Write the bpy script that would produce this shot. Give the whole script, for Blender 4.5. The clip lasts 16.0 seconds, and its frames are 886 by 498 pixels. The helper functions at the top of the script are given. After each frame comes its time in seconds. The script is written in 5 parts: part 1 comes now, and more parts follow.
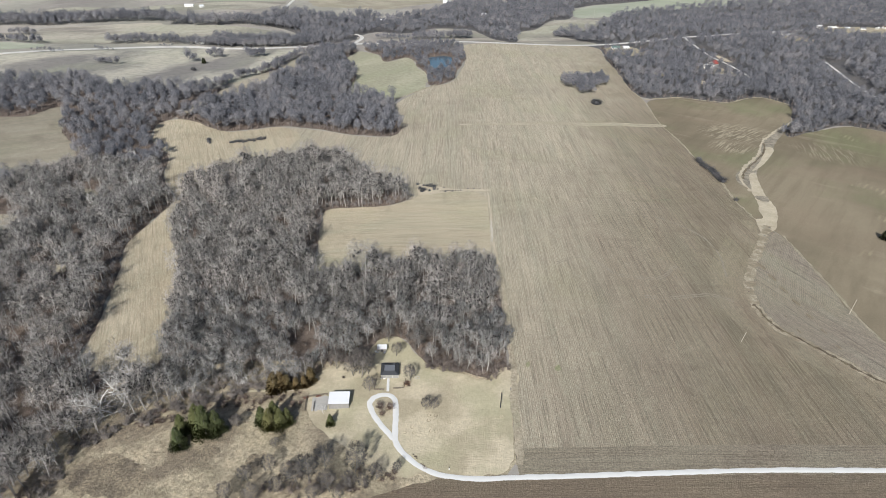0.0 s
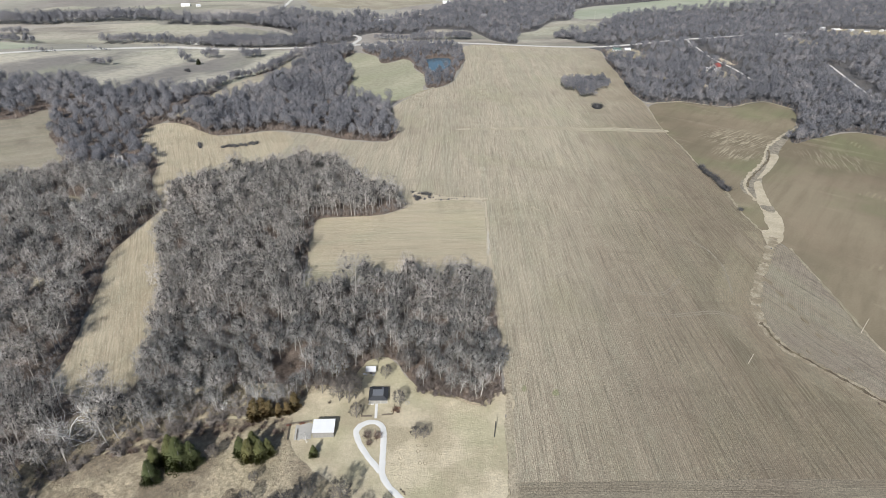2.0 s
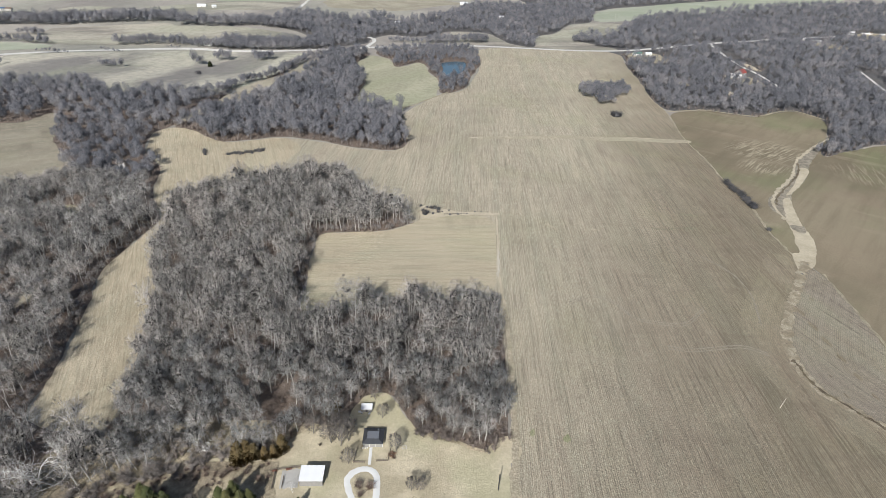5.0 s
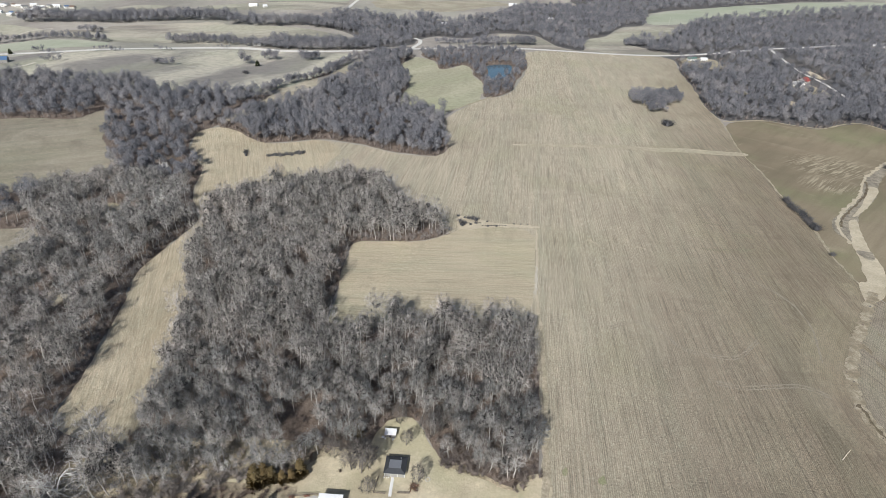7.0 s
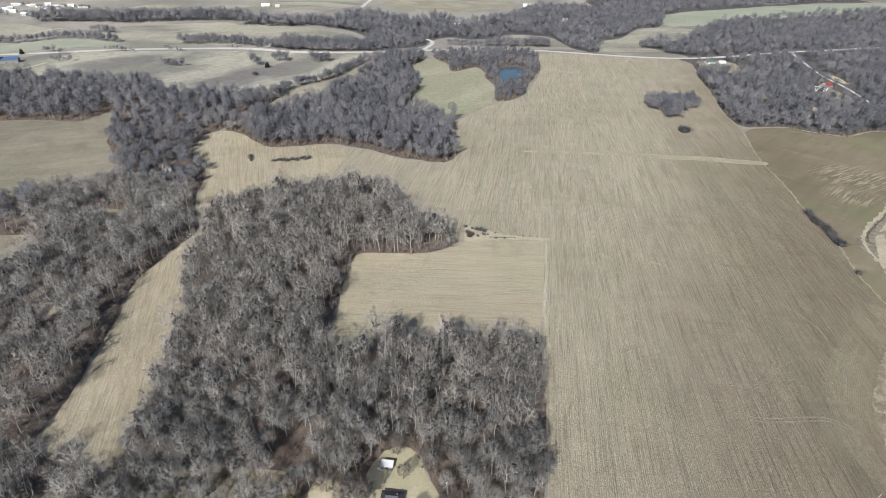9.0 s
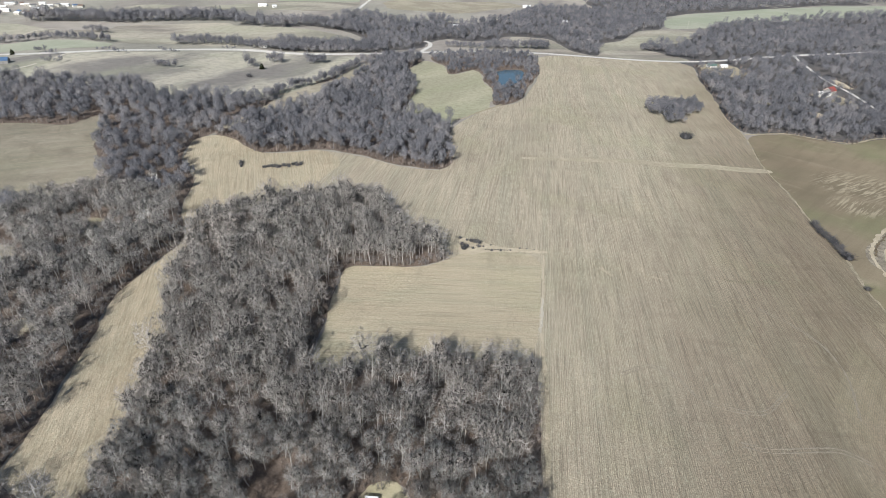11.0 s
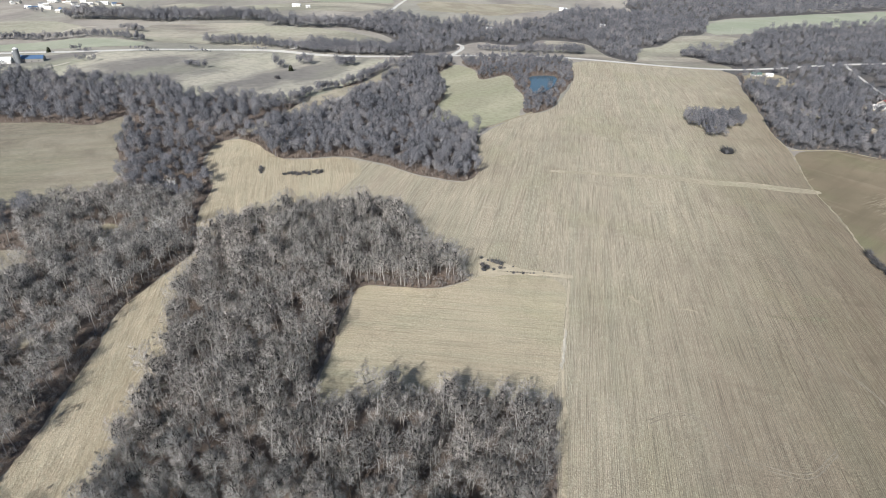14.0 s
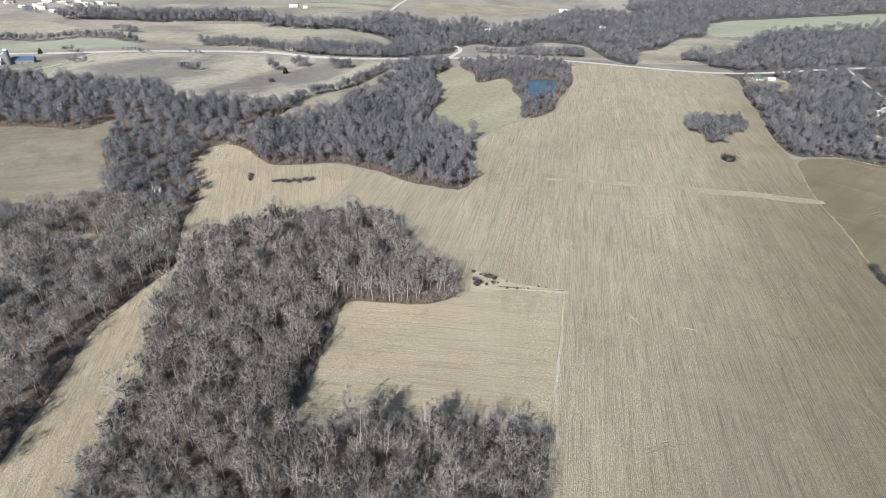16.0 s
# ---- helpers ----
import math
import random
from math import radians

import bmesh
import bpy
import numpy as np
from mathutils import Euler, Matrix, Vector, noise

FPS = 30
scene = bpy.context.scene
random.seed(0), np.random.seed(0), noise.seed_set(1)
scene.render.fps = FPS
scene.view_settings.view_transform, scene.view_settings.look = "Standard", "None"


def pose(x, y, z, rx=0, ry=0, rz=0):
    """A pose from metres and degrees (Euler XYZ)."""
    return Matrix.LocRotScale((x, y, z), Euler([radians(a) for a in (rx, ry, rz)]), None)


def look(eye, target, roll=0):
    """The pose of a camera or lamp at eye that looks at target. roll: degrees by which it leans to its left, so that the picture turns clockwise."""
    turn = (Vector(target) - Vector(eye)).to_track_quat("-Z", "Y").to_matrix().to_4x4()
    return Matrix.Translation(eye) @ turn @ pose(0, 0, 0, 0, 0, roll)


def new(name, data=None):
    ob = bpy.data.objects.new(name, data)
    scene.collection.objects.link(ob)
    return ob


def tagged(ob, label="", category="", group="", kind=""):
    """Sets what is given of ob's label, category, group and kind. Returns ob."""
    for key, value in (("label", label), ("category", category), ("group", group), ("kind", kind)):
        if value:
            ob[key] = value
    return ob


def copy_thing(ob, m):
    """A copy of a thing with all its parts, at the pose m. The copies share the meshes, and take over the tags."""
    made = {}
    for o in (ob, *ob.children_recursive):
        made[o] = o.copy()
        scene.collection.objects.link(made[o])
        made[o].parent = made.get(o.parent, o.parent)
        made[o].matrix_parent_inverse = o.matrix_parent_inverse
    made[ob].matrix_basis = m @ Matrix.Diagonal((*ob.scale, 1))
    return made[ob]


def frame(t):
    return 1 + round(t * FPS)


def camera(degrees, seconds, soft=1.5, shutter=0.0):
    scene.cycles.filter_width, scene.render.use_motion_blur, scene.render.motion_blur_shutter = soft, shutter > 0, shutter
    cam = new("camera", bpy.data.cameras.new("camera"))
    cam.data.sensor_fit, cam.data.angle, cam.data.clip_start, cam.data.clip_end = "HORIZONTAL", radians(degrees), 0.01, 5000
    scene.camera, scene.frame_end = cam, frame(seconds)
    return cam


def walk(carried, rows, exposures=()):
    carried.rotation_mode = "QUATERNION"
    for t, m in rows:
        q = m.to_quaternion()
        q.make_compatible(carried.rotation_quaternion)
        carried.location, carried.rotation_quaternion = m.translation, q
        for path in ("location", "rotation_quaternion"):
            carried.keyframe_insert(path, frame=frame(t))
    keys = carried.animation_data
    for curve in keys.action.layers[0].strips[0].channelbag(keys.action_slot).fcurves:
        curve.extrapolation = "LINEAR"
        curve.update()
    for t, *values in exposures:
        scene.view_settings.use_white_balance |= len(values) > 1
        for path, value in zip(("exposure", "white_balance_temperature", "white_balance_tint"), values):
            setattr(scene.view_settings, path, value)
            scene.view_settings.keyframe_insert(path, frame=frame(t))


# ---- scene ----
# ---- camera ----
cam = camera(76.29, 16.0, soft=0.9)
PATH = [
    (0.0, -0.00, 0.00, 185.00, -0.000, -29.152, -1.325),
    (0.5, 0.91, 4.16, 185.18, 0.033, -29.165, -1.393),
    (1.0, 1.83, 8.29, 185.34, 0.067, -29.189, -1.449),
    (1.5, 2.75, 12.33, 185.50, 0.086, -29.187, -1.485),
    (2.0, 3.64, 16.46, 185.70, 0.109, -29.198, -1.511),
    (2.5, 4.54, 20.54, 185.88, 0.115, -29.201, -1.543),
    (3.0, 5.42, 24.66, 186.03, 0.149, -29.206, -1.566),
    (3.5, 6.27, 28.82, 186.20, 0.346, -29.213, -1.585),
    (4.0, 7.03, 32.93, 186.39, 0.678, -29.222, -1.592),
    (6.5, 9.64, 53.33, 187.83, 5.187, -29.320, -1.539),
    (7.0, 10.00, 57.17, 188.17, 6.486, -29.379, -1.509),
    (7.5, 10.36, 61.21, 188.52, 7.123, -29.410, -1.499),
    (8.0, 10.85, 65.37, 188.85, 7.552, -29.433, -1.479),
    (8.5, 11.45, 69.62, 189.17, 7.849, -29.469, -1.478),
    (9.0, 12.00, 73.96, 189.47, 7.870, -29.492, -1.508),
    (11.5, 14.08, 95.07, 190.19, 7.965, -29.486, -1.862),
    (12.0, 14.55, 99.20, 190.46, 7.987, -29.501, -1.943),
    (12.5, 14.95, 103.37, 190.72, 8.142, -29.508, -1.996),
    (13.0, 15.30, 107.53, 190.97, 9.352, -29.536, -1.997),
    (13.5, 15.67, 111.70, 191.23, 10.606, -29.567, -1.946),
    (14.0, 16.10, 115.90, 191.56, 11.393, -29.592, -1.926),
    (14.5, 16.59, 120.05, 191.92, 11.443, -29.592, -1.984),
    (15.0, 17.17, 124.13, 192.30, 11.462, -29.596, -2.026),
    (15.5, 17.82, 128.19, 192.65, 11.509, -29.619, -2.094),
    (16.0, 18.49, 132.25, 192.99, 11.507, -29.603, -2.110),
]
walk(cam, [(t, pose(x, y, z, 90 + pitch, roll, yaw)) for t, x, y, z, yaw, pitch, roll in PATH],
     exposures=[(0, -.07), (1, -.05), (4, -.04), (6.5, -.05), (8, -.09), (9.2, -.09), (11.3, .01), (13, .04), (16, .04)])

# ---- daylight ----
SUN_WAY = Vector((0.20, 0.95, -0.69)).normalized()
world = bpy.data.worlds.new("late_winter_sky")
world.use_nodes = True
scene.world = world
sky = world.node_tree.nodes.new("ShaderNodeTexSky")
sky.sky_type = "NISHITA"
sky.sun_disc = False
sky.sun_elevation = math.asin(-SUN_WAY.z)
sky.sun_rotation = math.atan2(-SUN_WAY.x, -SUN_WAY.y)
sky.dust_density = 1.5
world.node_tree.links.new(sky.outputs[0], world.node_tree.nodes["Background"].inputs[0])
world.node_tree.nodes["Background"].inputs[1].default_value = 0.085
sun = new("sun", bpy.data.lights.new("sun", "SUN"))
sun.data.energy, sun.data.angle, sun.data.color = 5.0, radians(0.55), (1.0, 0.992, 0.968)
sun.matrix_world = look((0, 0, 0), SUN_WAY)


# ---- the lie of the land ----
def ease(u):
    u = np.clip(u, 0, 1)
    return u * u * (3 - 2 * u)


def land(x, y):
    """Height of the ground: a valley to the west, a hill beyond it, gentle rolls."""
    x, y = np.asarray(x, float), np.asarray(y, float)
    d = np.hypot(x, y - 150)
    h = -9 * np.exp(-((x + 250) / 120) ** 2 - ((y - 370) / 260) ** 2)
    h = h + 20 * ease((y - 850) / 800) * ease((-x - 140) / 400)
    h = h - 2.0 * np.exp(-((x - 215 - .12 * (y - 300)) / 60) ** 2) * ease((700 - y) / 200)
    h = h + ease((d - 250) / 400) * (1.6 * np.sin(x / 71 + .6) * np.sin(y / 93 + 1.1) + 2.2 * np.sin(x / 163 + y / 310) * np.sin(y / 171 - .5))
    h = h + ease((d - 600) / 350) * ease((-x - 120) / 200) * 3.5 * np.sin(x / 85 + y / 150) * np.sin(y / 92 + .8)
    return h + ease((d - 900) / 900) * 5 * np.sin(x / 240 + 1.) * np.sin(y / 205 + .3)


def at(x, y, lift=0.0):
    return Vector((x, y, float(land(x, y)) + lift))


# ---- materials ----
def material(name, rough=0.9, spec=0.2, metal=0.0):
    m = bpy.data.materials.new(name)
    m.use_nodes = True
    b = m.node_tree.nodes["Principled BSDF"]
    b.inputs["Roughness"].default_value = rough
    b.inputs["Specular IOR Level"].default_value = spec
    b.inputs["Metallic"].default_value = metal
    return m, m.node_tree, b


def coords(nt, scale=(1, 1, 1), turn=0.0, warp=0.0):
    """Metres of the thing's own space, turned about z and scaled; warp: metres of slow sideways wander."""
    tc = nt.nodes.new("ShaderNodeTexCoord")
    out = tc.outputs["Object"]
    if warp:
        n = nt.nodes.new("ShaderNodeTexNoise")
        n.inputs["Scale"].default_value = 0.012
        nt.links.new(out, n.inputs["Vector"])
        mul = nt.nodes.new("ShaderNodeVectorMath")
        mul.operation = "MULTIPLY_ADD"
        nt.links.new(n.outputs["Color"], mul.inputs[0])
        mul.inputs[1].default_value = (warp, warp, 0)
        nt.links.new(out, mul.inputs[2])
        out = mul.outputs[0]
    rot = nt.nodes.new("ShaderNodeMapping")
    rot.inputs["Rotation"].default_value = (0, 0, radians(turn))
    nt.links.new(out, rot.inputs["Vector"])
    mp = nt.nodes.new("ShaderNodeMapping")
    mp.inputs["Scale"].default_value = scale
    nt.links.new(rot.outputs[0], mp.inputs["Vector"])
    return mp.outputs[0]


def noisy(nt, vec, scale=1.0, detail=3.0, lo=0.35, hi=0.65, rough=0.55):
    n = nt.nodes.new("ShaderNodeTexNoise")
    n.inputs["Scale"].default_value, n.inputs["Detail"].default_value, n.inputs["Roughness"].default_value = scale, detail, rough
    nt.links.new(vec, n.inputs["Vector"])
    r = nt.nodes.new("ShaderNodeMapRange")
    r.inputs["From Min"].default_value, r.inputs["From Max"].default_value = lo, hi
    nt.links.new(n.outputs["Fac"], r.inputs["Value"])
    return r.outputs[0]


def blend(nt, fac, a, b, how="MIX", amount=None):
    m = nt.nodes.new("ShaderNodeMix")
    m.data_type, m.blend_type = "RGBA", how
    if amount is not None:
        g = nt.nodes.new("ShaderNodeMath")
        g.operation = "MULTIPLY"
        g.inputs[1].default_value = amount
        nt.links.new(fac, g.inputs[0])
        fac = g.outputs[0]
    nt.links.new(fac, m.inputs["Factor"])
    for sock, v in ((m.inputs["A"], a), (m.inputs["B"], b)):
        if isinstance(v, tuple):
            for s in m.inputs:
                if s.type == "RGBA" and s.name == sock.name:
                    s.default_value = (*v, 1)
        else:
            for s in m.inputs:
                if s.type == "RGBA" and s.name == sock.name:
                    nt.links.new(v, s)
    return next(o for o in m.outputs if o.type == "RGBA")


def relief(nt, b, fac, strength=0.4, depth=0.1):
    bp = nt.nodes.new("ShaderNodeBump")
    bp.inputs["Strength"].default_value, bp.inputs["Distance"].default_value = strength, depth
    nt.links.new(fac, bp.inputs["Height"])
    nt.links.new(bp.outputs[0], b.inputs["Normal"])


def drills(nt, turn, period, wander=.5, follow=False):
    """Evenly spaced planted rows, broken up by noise: 0 between the rows, 1 on them."""
    sep = nt.nodes.new("ShaderNodeSeparateXYZ")
    nt.links.new(coords(nt, (1, 1, 1), turn), sep.inputs[0])
    shake = nt.nodes.new("ShaderNodeMath")
    shake.operation = "MULTIPLY_ADD"
    nt.links.new(noisy(nt, coords(nt, (.05, .05, 1), turn), 1, 2, .2, .8), shake.inputs[0])
    shake.inputs[1].default_value = wander
    if follow:
        way = nt.nodes.new("ShaderNodeAttribute")
        way.attribute_name = "across"
        nt.links.new(way.outputs["Fac"], shake.inputs[2])
    else:
        nt.links.new(sep.outputs[0], shake.inputs[2])
    ang = nt.nodes.new("ShaderNodeMath")
    ang.operation = "MULTIPLY"
    ang.inputs[1].default_value = 2 * math.pi / period
    nt.links.new(shake.outputs[0], ang.inputs[0])
    wave = nt.nodes.new("ShaderNodeMath")
    wave.operation = "SINE"
    nt.links.new(ang.outputs[0], wave.inputs[0])
    r = nt.nodes.new("ShaderNodeMapRange")
    r.inputs["From Min"].default_value, r.inputs["From Max"].default_value = -.3, 1
    nt.links.new(wave.outputs[0], r.inputs["Value"])
    cut = nt.nodes.new("ShaderNodeMath")
    cut.operation = "MULTIPLY"
    nt.links.new(r.outputs[0], cut.inputs[0])
    nt.links.new(noisy(nt, coords(nt, (.16, .02, 1), turn), 1, 3, .15, .62), cut.inputs[1])
    return cut.outputs[0]


def crop_field(name, pale, dark, green, turn=0.0, rows=.5, greens=.35, patch=.6, period=.84, east=0.0, follow=False):
    """Stubble in drilled rows: thin dark rows, broad passes of the drill, mottling, green weeds. east: barer soil towards the low south-east."""
    m, nt, b = material(name, 0.95, 0.1)
    c = blend(nt, noisy(nt, coords(nt), 0.011, 5, .36, .62, .6), pale, dark, amount=patch)
    c = blend(nt, noisy(nt, coords(nt, (.05, .0022, 1), turn), 1, 3, .42, .6), c, dark, amount=patch * .4)
    c = blend(nt, noisy(nt, coords(nt, (.17, .003, 1), turn), 1, 3, .45, .6), c, pale, amount=.32)
    c = blend(nt, noisy(nt, coords(nt, (.03, .008, 1), turn), 1, 5, .5, .7), c, green, amount=greens)
    c = blend(nt, noisy(nt, coords(nt, (1, 1, 1), 12, 60), .0085, 5, .5, .64, .62), c, tuple(v * k for v, k in zip(green, (1.12, 1.1, 1.0))), amount=greens * 1.1)
    c = blend(nt, noisy(nt, coords(nt, (1, 1, 1), 40, 30), .035, 6, .57, .7, .68), c, tuple(min(.9, v * 1.1) for v in pale), amount=.5)
    c = blend(nt, noisy(nt, coords(nt, (.04, .006, 1), turn + 3), 1.3, 4, .5, .68), c, (dark[0] * 1.06, dark[1] * .98, dark[2] * .97), amount=.3)
    c = blend(nt, noisy(nt, coords(nt, (.09, .0016, 1), turn), 1, 2, .5, .66), c, (green[0] * .92, green[1] * .95, green[2] * 1.05), amount=greens * .8)
    c = blend(nt, noisy(nt, coords(nt, (.7, .022, 1), turn), 1, 3, .54, .74), c, tuple(v * .45 for v in dark), amount=rows * .8)
    c = blend(nt, noisy(nt, coords(nt, (1.7 / period, .03, 1), turn), 1, 3, .45, .72), c, tuple(v * .36 for v in dark), amount=rows * (.3 if follow else 1.0))
    c = blend(nt, drills(nt, turn, period, .5, follow), c, tuple(v * .30 for v in dark), amount=rows * (.5 if period < 1.2 else .12))
    if follow:
        c = blend(nt, drills(nt, turn, period * 5.3, 1.5, True), c, tuple(min(.9, v * 1.25) for v in pale), amount=rows * .3)
    c = blend(nt, noisy(nt, coords(nt, (1.3, .25, 1), turn), 1, 4, .5, .7, .75), c, tuple(min(.9, v * 1.4) for v in pale), amount=.4)
    c = blend(nt, noisy(nt, coords(nt, (.02, .09, 1), turn), 1, 4, .56, .7), c, tuple(v * .7 for v in dark), amount=.3)
    if east:
        sep = nt.nodes.new("ShaderNodeSeparateXYZ")
        nt.links.new(coords(nt, (1, 1, 1), 15, 50), sep.inputs[0])
        c = blend(nt, span(nt, sep.outputs[0], -25, 115), c, (.575, .54, .51), "MULTIPLY", east)
    grain = noisy(nt, coords(nt, (1.5, 1.0, 1), turn), 1.1, 5, .40, .62, .8)
    c = blend(nt, grain, c, tuple(v * .3 for v in dark), amount=.55)
    nt.links.new(c, b.inputs["Base Color"])
    relief(nt, b, grain, .7, .25)
    return m


def turf(name, pale, dark, green, greens=.5, size=.03, mottling=.5, turn=0.0, stretch=1.0, fine=.5):
    m, nt, b = material(name, 0.95, 0.1)
    c = blend(nt, noisy(nt, coords(nt, (1, stretch, 1), turn), size, 5, .42, .58), pale, dark, amount=mottling)
    c = blend(nt, noisy(nt, coords(nt, (1, stretch, 1), turn), size * .6, 5, .46, .60), c, green, amount=greens)
    c = blend(nt, noisy(nt, coords(nt), size * 9, 5, .42, .66), c, tuple(v * .55 for v in dark), amount=fine)
    grain = noisy(nt, coords(nt), 1.1, 6, .38, .64, .78)
    c = blend(nt, grain, c, tuple(v * .4 for v in dark), amount=fine * .9)
    nt.links.new(c, b.inputs["Base Color"])
    relief(nt, b, grain, min(.8, fine * 2.2), .3)
    return m


def wheat_ground(name):
    """Thin winter wheat on brown earth: broad green flushes, pale washed streaks along the slope."""
    m, nt, b = material(name, 0.95, 0.1)
    c = blend(nt, noisy(nt, coords(nt), .008, 4, .36, .64), (.32, .27, .19), (.205, .172, .12))
    c = blend(nt, noisy(nt, coords(nt, (1, 1, 1), 30, 40), .0075, 4, .48, .62), c, (.215, .23, .125), amount=.65)
    c = blend(nt, noisy(nt, coords(nt, (.05, .006, 1), -50), 1, 4, .6, .74), c, (.46, .395, .29), amount=.4)
    c = blend(nt, noisy(nt, coords(nt, (.12, .008, 1), 40), 1, 3, .45, .7), c, (.17, .14, .098), amount=.4)
    c = blend(nt, noisy(nt, coords(nt, (1, 1, 1), 0, 30), .011, 4, .54, .68), c, (.30, .235, .17), amount=.4)
    lines = nt.nodes.new("ShaderNodeMath")
    lines.operation = "MULTIPLY"
    nt.links.new(drills(nt, 45, 4.6, 2.0), lines.inputs[0])
    nt.links.new(noisy(nt, coords(nt, (1, 1, 1), 20), .013, 3, .60, .68), lines.inputs[1])
    c = blend(nt, lines.outputs[0], c, (.52, .46, .30), amount=.8)
    for (mx, my), wide, turn, sure in (((345, 625), 52, 52, .6), ((318, 575), 34, 40, .5), ((410, 560), 46, 20, .3)):
        spot = nt.nodes.new("ShaderNodeMapping")
        spot.inputs["Location"].default_value = (-mx / wide, -my / wide, 0)
        spot.inputs["Scale"].default_value = (1 / wide, 1 / wide, 0)
        nt.links.new(coords(nt, (1, 1, 1), 0, 25), spot.inputs["Vector"])
        glow = nt.nodes.new("ShaderNodeTexGradient")
        glow.gradient_type = "SPHERICAL"
        nt.links.new(spot.outputs[0], glow.inputs["Vector"])
        washed = nt.nodes.new("ShaderNodeMath")
        washed.operation = "MULTIPLY"
        nt.links.new(span(nt, glow.outputs["Fac"], .15, .6), washed.inputs[0])
        nt.links.new(noisy(nt, coords(nt, (.5, .045, 1), turn), 1, 4, .48, .60, .7), washed.inputs[1])
        c = blend(nt, washed.outputs[0], c, (.60, .525, .385), amount=sure)
    grain = noisy(nt, coords(nt), 1.1, 5, .38, .64, .75)
    c = blend(nt, grain, c, (.13, .105, .07), amount=.25)
    nt.links.new(c, b.inputs["Base Color"])
    relief(nt, b, grain, .4, .2)
    return m


def plain(name, color, rough=.8, spec=.3, metal=0.0, wear=.25, size=.8, grain=None):
    """Paint, metal, stone and wood: one colour with stains at two scales."""
    m, nt, b = material(name, rough, spec, metal)
    c = blend(nt, noisy(nt, coords(nt, grain or (1, 1, 1)), size, 4, .35, .7), color, tuple(v * .6 for v in color), amount=wear)
    fine = noisy(nt, coords(nt, grain or (1, 1, 1)), size * 12, 3, .3, .7)
    c = blend(nt, fine, c, tuple(min(1, v * 1.2) for v in color), amount=wear)
    nt.links.new(c, b.inputs["Base Color"])
    relief(nt, b, fine, .2, .02)
    return m


def span(nt, value, lo, hi):
    r = nt.nodes.new("ShaderNodeMapRange")
    r.inputs["From Min"].default_value, r.inputs["From Max"].default_value = lo, hi
    nt.links.new(value, r.inputs["Value"])
    return r.outputs[0]


def wood_tone(name, twig, twig2, twig3, bark=None, bark2=None, speck=.4, lace=0.0, mesh_size=1.0):
    """Winter twigs and bark: joined woods carry a tone for each tree (bark: two more), single trees their own random one."""
    m, nt, b = material(name, 0.9, 0.15)
    if bark is None:
        w = nt.nodes.new("ShaderNodeObjectInfo").outputs["Random"]
    else:
        a = nt.nodes.new("ShaderNodeAttribute")
        a.attribute_name = "tone"
        wrap = nt.nodes.new("ShaderNodeMath")
        wrap.operation = "FLOORED_MODULO"
        wrap.inputs[1].default_value = 2.0
        nt.links.new(a.outputs["Fac"], wrap.inputs[0])
        w = wrap.outputs[0]
    c = blend(nt, span(nt, w, .5, .9), blend(nt, span(nt, w, .05, .5), twig, twig2), twig3)
    if bark is not None:
        g = nt.nodes.new("ShaderNodeMath")
        g.operation = "COMPARE"
        g.inputs[1].default_value, g.inputs[2].default_value = 2.5, .6
        nt.links.new(a.outputs["Fac"], g.inputs[0])
        c = blend(nt, g.outputs[0], c, blend(nt, span(nt, w, .72, 1.0), bark, bark2))
    fine = noisy(nt, coords(nt), 2.5, 3, .3, .7)
    c = blend(nt, fine, c, tuple(v * .5 for v in twig), amount=speck)
    if lace:
        web = noisy(nt, coords(nt, (1, 1, .42)), 1.5 / mesh_size, 3, lace - .02, lace + .02, .6)
        if bark is not None:
            firm = nt.nodes.new("ShaderNodeMath")
            firm.operation = "LESS_THAN"
            firm.inputs[1].default_value = 3.5
            nt.links.new(a.outputs["Fac"], firm.inputs[0])
            solid = nt.nodes.new("ShaderNodeMath")
            solid.operation = "MAXIMUM"
            nt.links.new(web, solid.inputs[0])
            nt.links.new(firm.outputs[0], solid.inputs[1])
            web = solid.outputs[0]
        nt.links.new(web, b.inputs["Alpha"])
    nt.links.new(c, b.inputs["Base Color"])
    return m


STRAW, SOIL, WEED = (.74, .648, .49), (.51, .435, .338), (.48, .475, .32)
field_mat = crop_field("stubble_field", STRAW, SOIL, WEED, 1.0, rows=.64, greens=.34, east=.95)
turn_mat = crop_field("creek_headland_stubble", STRAW, SOIL, WEED, 1.0, rows=.5, greens=.4, period=.9, east=.9, follow=True)
east_mat = crop_field("creekside_stubble", (.44, .38, .30), (.32, .27, .215), WEED, -20.0, rows=.75, greens=.25, period=1.0, follow=True)
strip_mat = crop_field("mown_strip", (.77, .665, .49), (.53, .445, .315), WEED, -24.0, patch=.9, rows=.45, greens=.2, period=1.5)
notch_mat = crop_field("notch_stubble", (.73, .63, .46), (.57, .485, .35), (.48, .48, .31), 84.0, rows=.36, greens=.35, period=1.5)
south_mat = crop_field("bare_field", (.33, .265, .19), (.25, .20, .15), WEED, 88.0, rows=.4, greens=.1)
head_mat = crop_field("headland_stubble", (.45, .39, .29), (.32, .27, .21), WEED, 88.0, rows=.5, greens=.15)
winter_mat = wheat_ground("winter_wheat_ground")
west_mat = crop_field("west_stubble", (.56, .50, .385), (.30, .268, .21), (.38, .38, .265), 60.0, rows=.3, greens=.35, patch=1.0)
